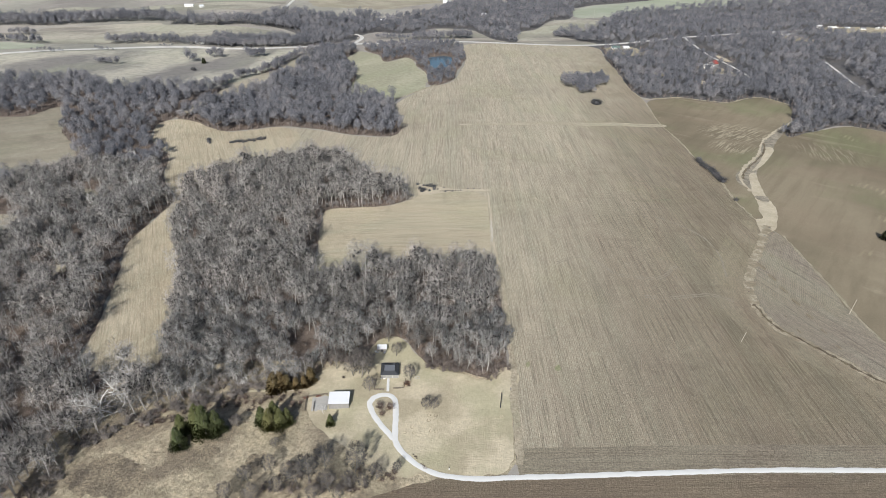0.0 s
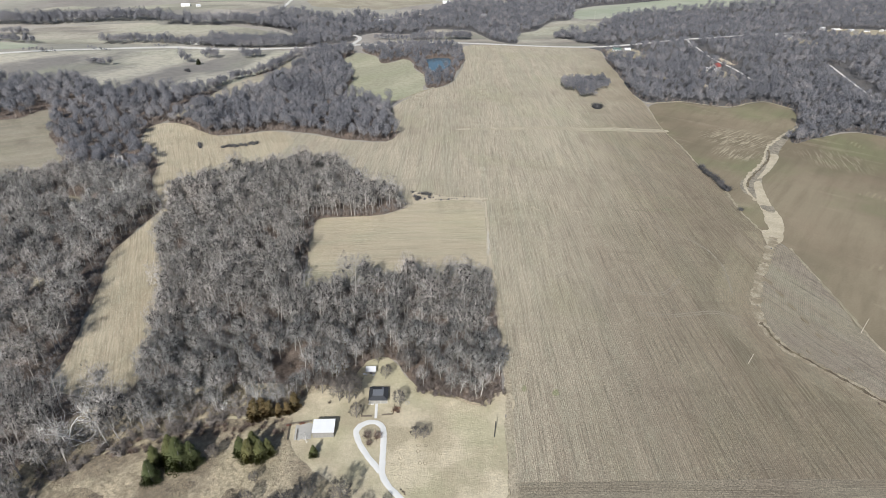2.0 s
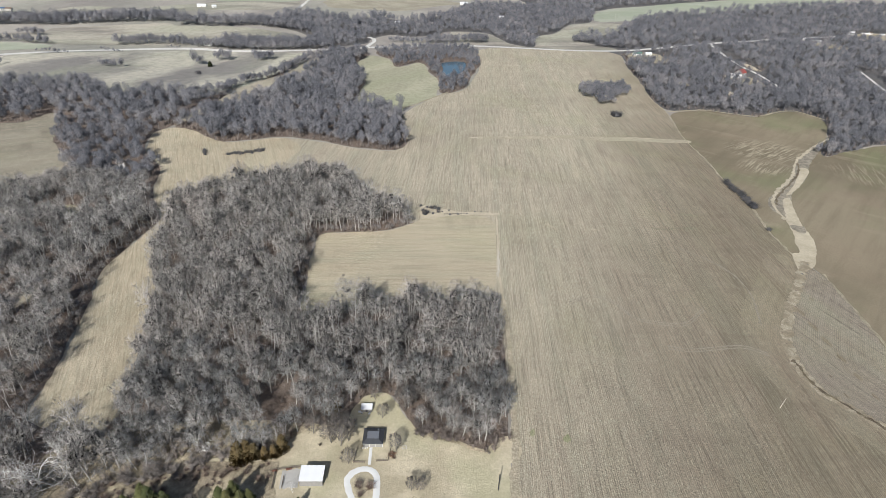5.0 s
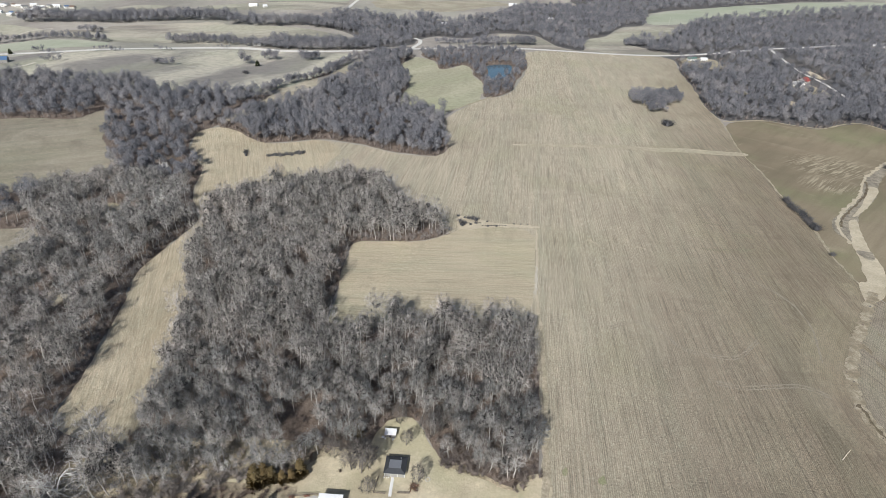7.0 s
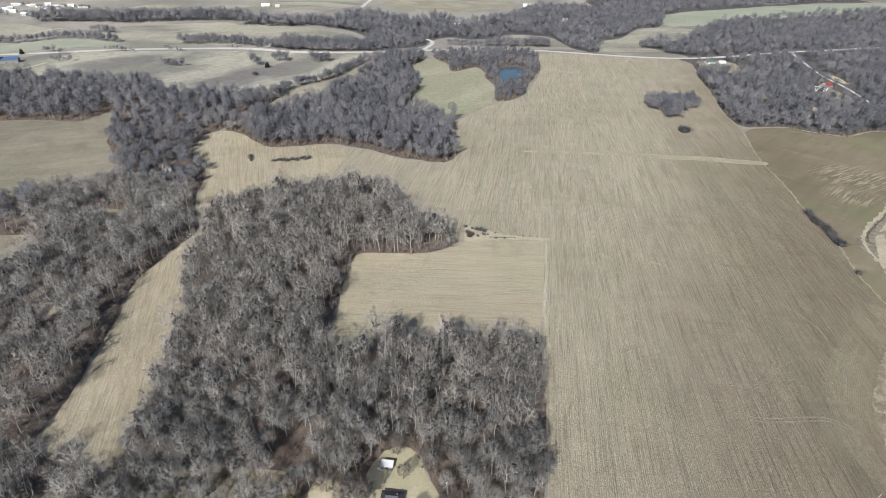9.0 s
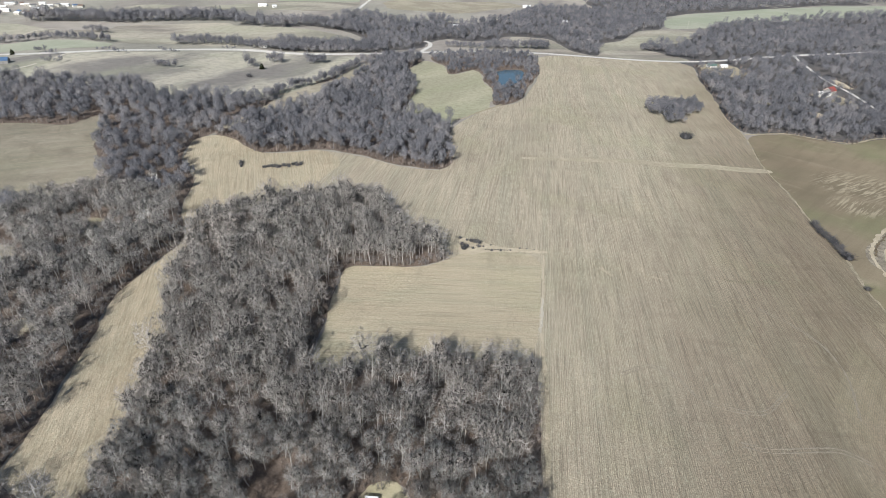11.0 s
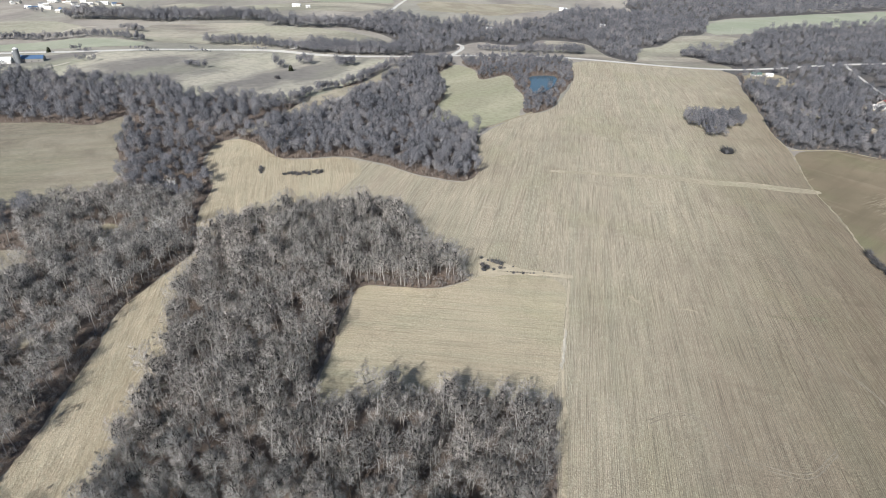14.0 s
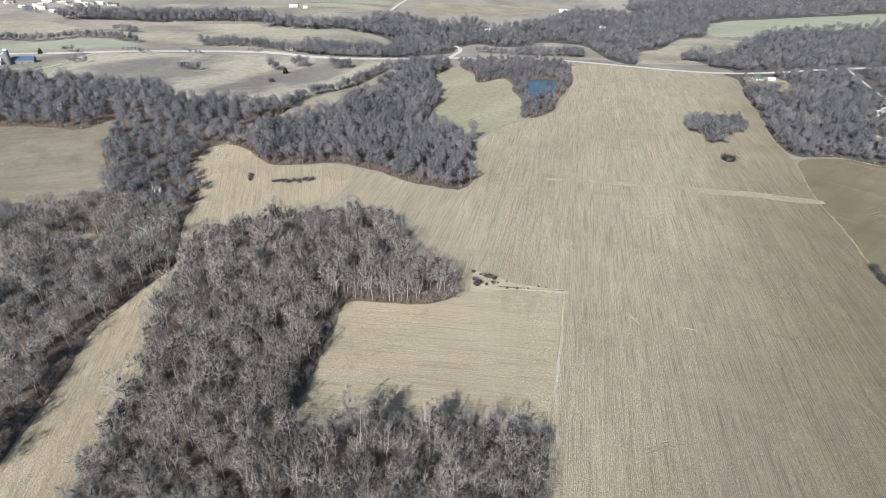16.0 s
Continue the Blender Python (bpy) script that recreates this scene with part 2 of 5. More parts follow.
green_mat = turf("pond_meadow", (.54, .515, .375), (.43, .41, .295), (.41, .43, .275), .55, .02, .8, 30, .25, .35)
gap_mat = turf("gap_meadow", (.50, .45, .35), (.36, .32, .25), (.36, .35, .25), .35, .02, .8, fine=.25)
# pasture, hay and open ground: greyed and blued, some distance haze in the colour
pasture_mat = turf("rolling_pasture", (.60, .56, .46), (.29, .272, .25), (.43, .45, .31), .5, .013, 1.0, 20, .45, .3)
verdant_mat = turf("green_pasture", (.46, .47, .37), (.35, .37, .29), (.35, .39, .285), .6, .012, fine=.15)
hay_mat = turf("hay_field", (.56, .515, .42), (.31, .282, .245), (.41, .425, .31), .45, .012, 1.0, 70, .4, .28)
ground_mat = turf("dry_grassland", (.48, .44, .385), (.31, .283, .258), (.35, .36, .29), .5, .007, .9, 0, .4, .22)
pale_mat = turf("straw_margin", (.66, .575, .43), (.50, .43, .32), (.48, .46, .31), .4, .08, .8, fine=.5)
# brown litter of the far woods, greyed: distance haze painted into it
distance_hazed_litter_mat = turf("distance_hazed_litter", (.20, .19, .185), (.13, .127, .13), (.26, .22, .18), .3, .03)
swale_mat = turf("waterway_grass", (.66, .58, .435), (.52, .455, .34), (.48, .465, .31), .4, .05, .8, fine=.45)
mark_mat = turf("wheel_mark_soil", (.46, .405, .32), (.38, .335, .265), (.36, .33, .25), .3, .2)
litter_mat = turf("leaf_litter", (.30, .24, .20), (.17, .14, .12), (.33, .245, .185), .45, .05)
yard_mat = turf("winter_lawn", (.68, .595, .435), (.47, .405, .285), (.50, .475, .31), .6, .05, .9, fine=.2)
rough_mat = turf("rough_grass", (.78, .665, .475), (.33, .275, .205), (.50, .455, .30), .35, .06, .95, fine=.5)
margin_mat = turf("grass_margin", (.60, .525, .39), (.44, .38, .28), (.42, .40, .265), .4, .08, .8)
gravel_mat = plain("pale_gravel", (.74, .735, .71), .95, .1, wear=.16, size=.3)
track_mat = turf("dirt_track", (.80, .75, .64), (.68, .62, .52), (.62, .56, .44), .3, .2)
sand_mat = turf("washed_sand", (.70, .62, .47), (.58, .50, .365), (.44, .37, .26), .4, .1, .5, fine=.3)
bank_mat = turf("creek_rubble", (.48, .43, .345), (.27, .235, .185), (.60, .53, .41), .5, .25, .8)
straw_mat = turf("creek_bank_straw", (.64, .56, .42), (.40, .335, .24), (.32, .27, .19), .45, .2, .9)
channel_mat = turf("dark_creek_channel", (.26, .21, .15), (.13, .10, .07), (.40, .34, .22), .6, .2)
far_road_mat = turf("chalky_road", (.88, .86, .81), (.78, .75, .69), (.70, .67, .61), .2, .2, .3)

# ---- plan of the land, in metres ----
WOOD_MAIN_SOUTH = [(37, 209), (38, 256), (39, 316), (33, 317), (10, 312), (-8, 317), (-25, 311), (-45, 302), (-57, 296), (-69, 288), (-79, 309), (-118, 303),
    (-157, 291), (-141, 245), (-135, 216), (-137, 209), (-122, 196), (-111, 187), (-96, 195), (-78, 197), (-59, 199), (-56, 207), (-47, 216), (-36, 213),
    (-33, 227), (-29, 235), (-19, 238), (-14, 232), (-9, 222), (-1, 211), (14, 208), (27, 203)]
WOOD_MAIN_NORTH = [(-79, 289), (-79, 309), (-80, 331), (-84, 365), (-87, 392), (-59, 396), (-37, 399), (-18, 416), (-11, 424), (-17, 398), (-27, 424), (-40, 436),
    (-58, 436), (-71, 469), (-91, 499), (-113, 502), (-141, 490), (-166, 486), (-185, 468), (-202, 447), (-218, 458), (-202, 409), (-194, 371), (-180, 336),
    (-163, 317), (-157, 291)]
WOOD_LEFT = [(-148, 125), (-146, 143), (-147, 163), (-137, 173), (-117, 185), (-111, 188), (-137, 208), (-154, 207), (-169, 210), (-178, 217), (-182, 241), (-195, 287),
    (-214, 338), (-216, 373), (-210, 412), (-221, 432), (-244, 468), (-256, 513), (-294, 557), (-305, 588), (-298, 628), (-287, 659), (-284, 697), (-287, 766),
    (-297, 819), (-259, 889), (-255, 925), (-247, 851), (-271, 821), (-282, 760), (-330, 750), (-383, 754), (-420, 727), (-479, 783), (-504, 760), (-544, 778),
    (-588, 776), (-665, 760), (-841, 720), (-495, 347), (-250, 125)]
WOOD_BACK = [(-298, 620), (-267, 605), (-233, 587), (-206, 595), (-173, 609), (-133, 598), (-93, 577), (-51, 566), (-38, 594), (-51, 654), (-56, 706), (-81, 719),
    (-101, 729), (-120, 740), (-122, 788), (-123, 848), (-129, 884), (-148, 931), (-158, 950), (-156, 1000), (-147, 1050), (-164, 1075), (-193, 1045), (-213, 1030),
    (-216, 962), (-217, 850), (-232, 800), (-240, 740), (-247, 719), (-284, 697), (-287, 657)]
WOOD_POND = [(-17, 801), (3, 814), (20, 845), (26, 906), (41, 987), (46, 1041), (41, 1112), (17, 1145), (-16, 1150), (-53, 1150), (-90, 1140), (-115, 1115),
    (-145, 1085), (-123, 1037), (-106, 1024), (-97, 965), (-84, 961), (-70, 988), (-56, 1007), (-41, 968), (-36, 925), (-20, 886)]
WOOD_RIGHT = [(308, 1117), (285, 1016), (276, 928), (272, 864), (260, 801), (270, 748), (319, 759), (344, 745), (376, 733), (410, 758), (439, 769), (455, 732),
    (419, 659), (382, 611), (386, 599), (424, 623), (476, 645), (502, 625), (552, 573), (686, 479), (1790, 1435), (1745, 2419), (990, 2122), (910, 1995),
    (693, 1876), (499, 1625), (435, 1555), (359, 1449), (259, 1341), (249, 1305), (271, 1239), (288, 1185)]
BELT_FAR_LEFT = [(-306, 1245), (-237, 1110), (-168, 1165), (-168, 1234), (-135, 1287), (-98, 1265), (-35, 1289), (-28, 1361), (68, 1363), (94, 1253), (110, 1203), (155, 1173),
    (164, 1324), (217, 1367), (268, 1497), (332, 1531), (389, 1807), (252, 1905), (50, 1856), (-31, 1615), (-124, 1472), (-214, 1548), (-243, 1425), (-304, 1465),
    (-372, 1473), (-401, 1359), (-375, 1280)]
BELT_A = [(-973, 1164), (-930, 1165), (-877, 1202), (-795, 1203), (-734, 1235), (-656, 1252), (-582, 1259)]
BELT_B = [(-559, 1221), (-482, 1220), (-422, 1277), (-390, 1261), (-301, 1266)]
HEDGE_GAP = [(-293, 752), (-294, 812), (-257, 881), (-252, 912), (-245, 980), (-218, 1033)]
BELT_HEDGE = [(-1001, 900), (-919, 976), (-842, 967), (-800, 1020), (-732, 1017), (-675, 999)]
BELT_ROAD = [(-585, 1028), (-540, 1049), (-505, 1061), (-458, 1051), (-398, 1053), (-335, 1043), (-254, 1064)]
BELT_TOP_RIGHT = [(256, 1910), (389, 1820), (491, 1960), (698, 2062), (879, 2220), (1054, 2376), (1660, 2763), (2565, 4303), (1477, 3369), (656, 2699), (267, 2386), (196, 2152)]
BELT_NE = [(324, 1347), (425, 1525), (469, 1649), (636, 1820), (874, 1957), (1138, 2117), (774, 1417), (603, 1324), (411, 1217), (356, 1194), (324, 1231)]
FIELD_MAIN = [(33, 151), (186, 158), (265, 160), (275, 170), (257, 208), (241, 237), (242, 273), (249, 322), (251, 362), (245, 388), (245, 426), (252, 463),
    (252, 519), (258, 589), (255, 640), (268, 740), (264, 804), (274, 871), (285, 1016), (314, 1174), (178, 1165), (38, 1150), (46, 1024), (38, 942),
    (17, 822), (-17, 801), (-55, 709), (-54, 661), (-39, 590), (-51, 564), (-93, 574), (-132, 594), (-172, 605), (-205, 592), (-204, 550), (-132, 492),
    (-92, 502), (-66, 465), (-54, 438), (-35, 436), (-15, 404), (-9, 422), (12, 426), (24, 418), (28, 340), (36, 319), (37.5, 259), (37, 210), (36, 194)]
FIELD_STRIP = [(-137, 208), (-135, 216), (-141, 240), (-157, 291), (-163, 317), (-180, 336), (-194, 371), (-202, 409), (-216, 458), (-199, 452), (-178, 477), (-158, 494),
    (-140, 575), (-172, 607), (-205, 593), (-233, 585), (-272, 619), (-296, 624), (-307, 604), (-295, 557), (-256, 515), (-245, 470), (-221, 432), (-209, 412),
    (-216, 373), (-214, 338), (-195, 287), (-182, 241), (-178, 217), (-169, 210), (-154, 207)]
FIELD_NOTCH = [(-78, 307), (-80, 331), (-84, 365), (-87, 394), (-59, 396), (-37, 399), (-18, 416), (-7, 428), (41, 432), (38, 368), (37, 339), (32, 317),
    (10, 312), (-8, 317), (-25, 311), (-45, 302), (-57, 296), (-68, 288)]
FIELD_WEST = [(-638, 582), (-482, 611), (-449, 609), (-445, 643), (-433, 653), (-418, 630), (-385, 559), (-344, 524), (-330, 465), (-362, 441), (-457, 396)]
FIELD_GREEN_POND = [(-55, 731), (-37, 760), (-19, 787), (-18, 844), (-22, 889), (-37, 924), (-44, 976), (-59, 1003), (-73, 984), (-84, 958), (-96, 962), (-107, 1020),
    (-123, 1037), (-145, 1050), (-156, 1000), (-151, 952), (-128, 890), (-123, 848), (-123, 782), (-120, 742), (-101, 729), (-81, 719), (-58, 706)]
FIELD_WINTER = [(269, 743), (255, 640), (258, 589), (252, 519), (252, 463), (245, 426), (245, 388), (251, 362), (249, 322), (242, 273), (241, 237), (257, 208),
    (275, 170), (422, 170), (907, 487), (547, 567), (501, 623), (475, 642), (423, 621), (385, 597), (382, 607), (420, 659), (456, 732), (439, 769),
    (410, 758), (376, 733), (344, 745), (319, 759)]
FIELD_SMALL_WEST = [(-402, 371), (-329, 383), (-320, 388), (-303, 368), (-297, 347), (-296, 334), (-357, 319)]
YARD = [(-56, 206), (-47, 216), (-35, 213), (-33, 227), (-29, 235), (-19, 237), (-14, 232), (-9, 222), (-1, 211), (14, 208), (27, 203), (35, 209),
    (36, 194), (33, 151), (8, 148), (-4, 151), (-14, 147), (-28, 156), (-49, 168), (-73, 163), (-89, 160), (-107, 160), (-126, 152), (-136, 139),
    (-144, 141), (-145, 162), (-134, 173), (-117, 184), (-95, 194), (-78, 196), (-59, 199)]
FIELD_SOUTH = [(-34, 136), (-10, 145), (8, 148.3), (74, 150.8), (183, 157), (284, 159), (207, 84), (-41, 80)]
PASTURE_WEST = [(-762, 615), (-1053, 816), (-768, 829), (-760, 880), (-585, 958), (-452, 1038), (-377, 1049), (-239, 1046), (-278, 991), (-259, 896), (-279, 816), (-308, 765),
    (-369, 755), (-438, 745), (-521, 753), (-607, 759), (-662, 730)]
PASTURE_GREEN = [(-1016, 789), (-843, 901), (-764, 928), (-652, 968), (-667, 1003), (-732, 1017), (-797, 1015), (-842, 967), (-887, 945), (-1046, 811)]
HILL_NORTH = [(-671, 1001), (-589, 1043), (-465, 1064), (-335, 1161), (-283, 1201), (-412, 1250), (-554, 1211), (-581, 1252), (-787, 1184), (-765, 1135), (-806, 1111), (-872, 1049),
    (-952, 1009), (-1190, 914), (-1267, 969), (-1051, 1108), (-954, 1141)]
FIELD_H = [(-26, 1355), (68, 1356), (94, 1247), (109, 1197), (155, 1168), (168, 1326), (219, 1362), (269, 1491), (428, 1573), (425, 1525), (327, 1353), (247, 1328),
    (241, 1290), (292, 1249), (325, 1189), (218, 1162), (16, 1174)]
FIELD_K = [(335, 1532), (452, 1630), (633, 1810), (874, 1957), (1404, 2324), (1630, 2712), (1034, 2329), (698, 2062), (487, 1945), (386, 1794)]
POND = [(-23, 1001), (-5, 1018), (17, 1019), (21, 999), (15, 941), (5, 912), (-6, 899), (-16, 908), (-17, 961)]
SWALE = [(20, 611), (80, 617), (130, 624), (158, 622), (205, 628), (262, 630), (262, 641), (208, 641), (160, 633), (132, 635), (80, 625), (20, 617)]
CREEK = [(249, 380), (232, 354), (209, 321), (193, 293), (188, 275), (188, 255), (198, 241), (208, 227), (217, 212), (232, 197)]
DRIVE_LOOP = [(-16.2, 167), (-24, 177), (-27.8, 184), (-29, 188), (-27.5, 191.2), (-24.5, 193.2), (-21, 193.6), (-17.6, 191), (-16.8, 186), (-16.3, 178), (-16, 171), (-15.8, 167)]
DRIVE = [(-16, 169), (-15, 164), (-12, 160), (-7, 155), (-1, 151), (6, 149), (19, 148), (30, 149), (52, 150), (86, 152), (133, 155), (185, 157),
    (336, 160)]
COUNTY_ROAD = [(-1023, 794), (-828, 887), (-777, 898), (-740, 902), (-675, 920), (-621, 953), (-526, 1024), (-457, 1048), (-374, 1043), (-300, 1054), (-213, 1095), (-161, 1129),
    (-66, 1158), (17, 1169), (126, 1164), (219, 1167), (313, 1184), (414, 1227), (526, 1289), (606, 1330), (948, 1546)]
JUNCTION_ROAD = [(-165, 1122), (-163, 1156), (-158, 1192), (-163, 1225), (-177, 1242)]
LANE_NE = [(560, 1310), (524, 1287), (508, 1185), (500, 1116), (496, 1065), (500, 1011), (493, 941), (488, 905)]
LANE_E = [(696, 1056), (647, 915), (618, 830), (603, 762)]
LANE_FAR = [(-399, 1563), (-414, 1698), (-413, 1780), (-410, 1902)]
ROUGH = [(-56, 196), (-78, 195), (-95, 193), (-117, 183), (-134, 173), (-144, 162), (-144, 142), (-145, 134), (-129, 121), (-32, 121), (-24, 142), (-5, 147),
    (-16, 149), (-27, 156), (-45, 169), (-55, 180), (-60, 191)]
GULLY = [(-16, 422), (-7, 427), (2, 428), (12, 430), (26, 432), (44, 434)]
FIELD_EAST = [(246, 373), (233, 354), (210, 321), (193, 293), (189, 275), (189, 255), (198, 241), (209, 227), (217, 212), (232, 196), (272, 167), (276, 172),
    (258, 209), (241, 238), (243, 274), (250, 324), (252, 364)]
BELT_MID = [(-417, 1051), (-375, 1046), (-335, 1043), (-290, 1054), (-233, 1096)]
TRACK_A = [(-868, 1034), (-877, 1068), (-875, 1093), (-857, 1114)]
TRACK_B = [(-685, 797), (-686, 816), (-680, 831), (-680, 844)]
TRACK_C = [(-679, 876), (-681, 898), (-680, 914)]
BORDER_A = [(270, 857), (264, 798), (269, 743), (255, 640), (258, 589), (252, 519), (252, 463), (245, 426), (245, 388)]
BORDER_B = [(252, 364), (249, 323), (243, 273), (241, 238), (257, 208)]
BORDER_C = [(270, 745), (320, 762), (345, 747), (378, 736), (411, 761), (440, 772), (455, 732)]
FAR_PINK = [(-901, 1323), (-819, 1367), (-811, 1472), (-753, 1501), (-676, 1385), (-614, 1426), (-433, 1451), (-416, 1622), (-426, 1711), (-668, 1539), (-903, 1430)]
FAR_GREEN = [(-618, 1563), (-430, 1673), (-439, 1758), (-643, 1696)]
FAR_TAN = [(-390, 1752), (-50, 2047), (21, 1920), (-69, 1797), (-146, 1668), (-263, 1668), (-335, 1626)]


def soften(pts, closed=True, cuts=2, step=5.0, rough=0.0, seed=1):
    """Rounds a plan line off, cuts it into even steps and lets it wander a little."""
    p = np.array(pts, float)
    for _ in range(cuts):
        q = np.roll(p, -1, 0) if closed else p[1:]
        a = p if closed else p[:-1]
        cut = np.empty((2 * len(a), 2))
        cut[0::2], cut[1::2] = .8 * a + .2 * q, .2 * a + .8 * q
        p = cut if closed else np.vstack([p[:1], cut[1:-1], p[-1:]])
    ring = np.vstack([p, p[:1]]) if closed else p
    run = np.concatenate([[0], np.cumsum(np.hypot(*np.diff(ring, axis=0).T))])
    n = max(8, int(run[-1] / step))
    s = np.linspace(0, run[-1], n, endpoint=not closed)
    p = np.stack([np.interp(s, run, ring[:, k]) for k in (0, 1)], 1)
    if rough:
        rng = np.random.default_rng(seed)
        p += rng.normal(0, rough * .35, p.shape)
        ph = rng.uniform(0, 6, 4)
        p[:, 0] += rough * np.sin(p[:, 1] / 9 + ph[0]) * np.sin(p[:, 0] / 23 + ph[1])
        p[:, 1] += rough * np.sin(p[:, 0] / 11 + ph[2]) * np.sin(p[:, 1] / 19 + ph[3])
    return p


def inside(px, py, poly):
    poly = np.asarray(poly, float)
    hit = np.zeros(len(px), bool)
    j = len(poly) - 1
    for i in range(len(poly)):
        (xi, yi), (xj, yj) = poly[i], poly[j]
        if yi != yj:
            hit ^= ((yi > py) != (yj > py)) & (px < (xj - xi) * (py - yi) / (yj - yi) + xi)
        j = i
    return hit


def mesh_from(name, verts, faces, mat):
    me = bpy.data.meshes.new(name)
    me.from_pydata([tuple(v) for v in verts], [], faces)
    me.materials.append(mat)
    me.polygons.foreach_set("use_smooth", [True] * len(me.polygons))
    return me


def sheet(name, pts, mat, label, category, lift=.1, cell=14.0, rough=.8, step=5.0, cuts=2, level=None, follow=None):
    """A patch of land draped on the ground inside a plan outline; follow: a line whose distance its rows keep."""
    from mathutils.geometry import delaunay_2d_cdt
    ring = soften(pts, True, cuts, step, rough, len(name))
    lo, hi = ring.min(0), ring.max(0)
    gx, gy = np.meshgrid(np.arange(lo[0] + cell / 2, hi[0], cell), np.arange(lo[1] + cell / 2, hi[1], cell))
    px, py = gx.ravel(), gy.ravel()
    keep = inside(px, py, ring)
    all_pts = [Vector(p) for p in ring] + [Vector((x, y)) for x, y in zip(px[keep], py[keep])]
    n = len(ring)
    v, _, f, *_ = delaunay_2d_cdt(all_pts, [(i, (i + 1) % n) for i in range(n)], [list(range(n))], 1, 1e-4)
    xy = np.array([(p.x, p.y) for p in v])
    z = land(xy[:, 0], xy[:, 1]) + lift if level is None else np.full(len(xy), level)
    me = mesh_from(name, np.column_stack([xy, z]), [list(t) for t in f], mat)
    if follow is not None:
        line = soften(follow, False, 2, 2.0)
        off = np.sqrt(((xy[:, None] - line[None]) ** 2).sum(2).min(1))
        me.attributes.new("across", "FLOAT", "POINT").data.foreach_set("value", off.astype(np.float32))
    return tagged(new(name, me), label, category, kind="structure")


def ribbon(name, pts, width, mat, label, category, lift=.16, step=3.0, rough=.15, closed=False):
    p = soften(pts, closed, 2, step)
    t = np.gradient(p, axis=0) if not closed else np.roll(p, -1, 0) - np.roll(p, 1, 0)
    t /= np.hypot(t[:, 0], t[:, 1])[:, None]
    nrm = np.stack([-t[:, 1], t[:, 0]], 1)
    rng = np.random.default_rng(len(name))
    rows = []
    for k, s in enumerate((-.5, -.25, 0, .25, .5)):
        q = p + nrm * (width * s + (rng.normal(0, rough, len(p)) if abs(s) == .5 else 0)[:, None] if abs(s) == .5 else width * s)
        rows.append(np.column_stack([q, land(q[:, 0], q[:, 1]) + lift + (.05 if abs(s) < .4 else -.02)]))
    v = np.stack(rows, 1).reshape(-1, 3)
    n, f = len(p), []
    for i in range(n if closed else n - 1):
        j = (i + 1) % n
        for k in range(4):
            f.append((5 * i + k, 5 * j + k, 5 * j + k + 1, 5 * i + k + 1))
    ob = new(name, mesh_from(name, v, f, mat))
    return tagged(ob, label, category, kind="structure")


# ---- ground, fields, roads, water ----
ax = np.concatenate([[-6500, -5000, -3800, -3000, -2400, -2000, -1700, -1500], np.arange(-1350, 1351, 15), [1500, 1700, 2000, 2400, 3000, 3800, 5000, 6500]])
ay = np.concatenate([[-2500, -1500, -900, -500, -250, -100], np.arange(0, 2000, 15), [2030, 2100, 2200, 2350, 2500, 2800, 3200, 3800, 4600, 5600, 7000]])
gx, gy = np.meshgrid(ax, ay)
gz = land(gx, gy) - .02
nx, ny = len(ax), len(ay)
tagged(new("ground", mesh_from("ground", np.column_stack([gx.ravel(), gy.ravel(), gz.ravel()]),
    [(j * nx + i, j * nx + i + 1, (j + 1) * nx + i + 1, (j + 1) * nx + i) for j in range(ny - 1) for i in range(nx - 1)], ground_mat)),
    "rolling dry winter grassland reaching to the horizon", "ground", kind="structure")

for nm, pts, cell in (("wood_floor", WOOD_MAIN_SOUTH, 12), ("wood_floor", WOOD_MAIN_NORTH, 14), ("wood_floor", WOOD_LEFT, 18), ("wood_floor", WOOD_BACK, 18),
                      ("wood_floor", WOOD_POND, 18), ("wood_floor", WOOD_RIGHT, 32), ("wood_floor", BELT_NE, 40), ("wood_floor", BELT_TOP_RIGHT, 60), ("wood_floor", BELT_FAR_LEFT, 40)):
    sheet(nm, pts, litter_mat if cell < 30 else distance_hazed_litter_mat, "brown leaf litter under bare winter trees", "forest floor", lift=.06 if cell < 20 else .12, cell=cell, rough=1.5, step=8)

sheet("field", FIELD_MAIN, field_mat, "wide tan stubble field with faint drilled rows", "field", .14, 14, 1.0)
sheet("field", FIELD_STRIP, strip_mat, "narrow mown straw-coloured strip field between woods", "field", .20, 12, 1.2)
sheet("field", FIELD_NOTCH, notch_mat, "pale stubble field tucked into the wood", "field", .18, 12, 1.0)
sheet("field", FIELD_WEST, west_mat, "grey-tan stubble field beyond the valley wood", "field", .2, 16, 2.0)
sheet("field", FIELD_SMALL_WEST, west_mat, "small straw clearing in the valley wood", "field", .2, 14, 1.5)
sheet("field", FIELD_GREEN_POND, green_mat, "greenish meadow beside the pond", "meadow", .2, 16, 2.0)
GAP_STRIP = [(-303, 649), (-295, 691), (-288, 719), (-287, 763), (-296, 820), (-270, 856), (-246, 892), (-248, 936), (-239, 995), (-225, 1031), (-214, 977), (-218, 930), (-227, 893), (-231, 869), (-249, 830), (-258, 796), (-265, 752), (-272, 711), (-284, 682), (-288, 640)]
sheet("field", GAP_STRIP, gap_mat, "narrow tan meadow between hedge and wood", "meadow", .22, 16, 2.0)
sheet("field", FIELD_WINTER, winter_mat, "brown winter wheat field with green flushes", "field", .2, 16, 1.2)
sheet("verge", [(-160, 105), (38, 138), (38, 218), (-160, 215)], rough_mat, "rough tan grass round the farmstead", "grass", .09, 12, 1.0)
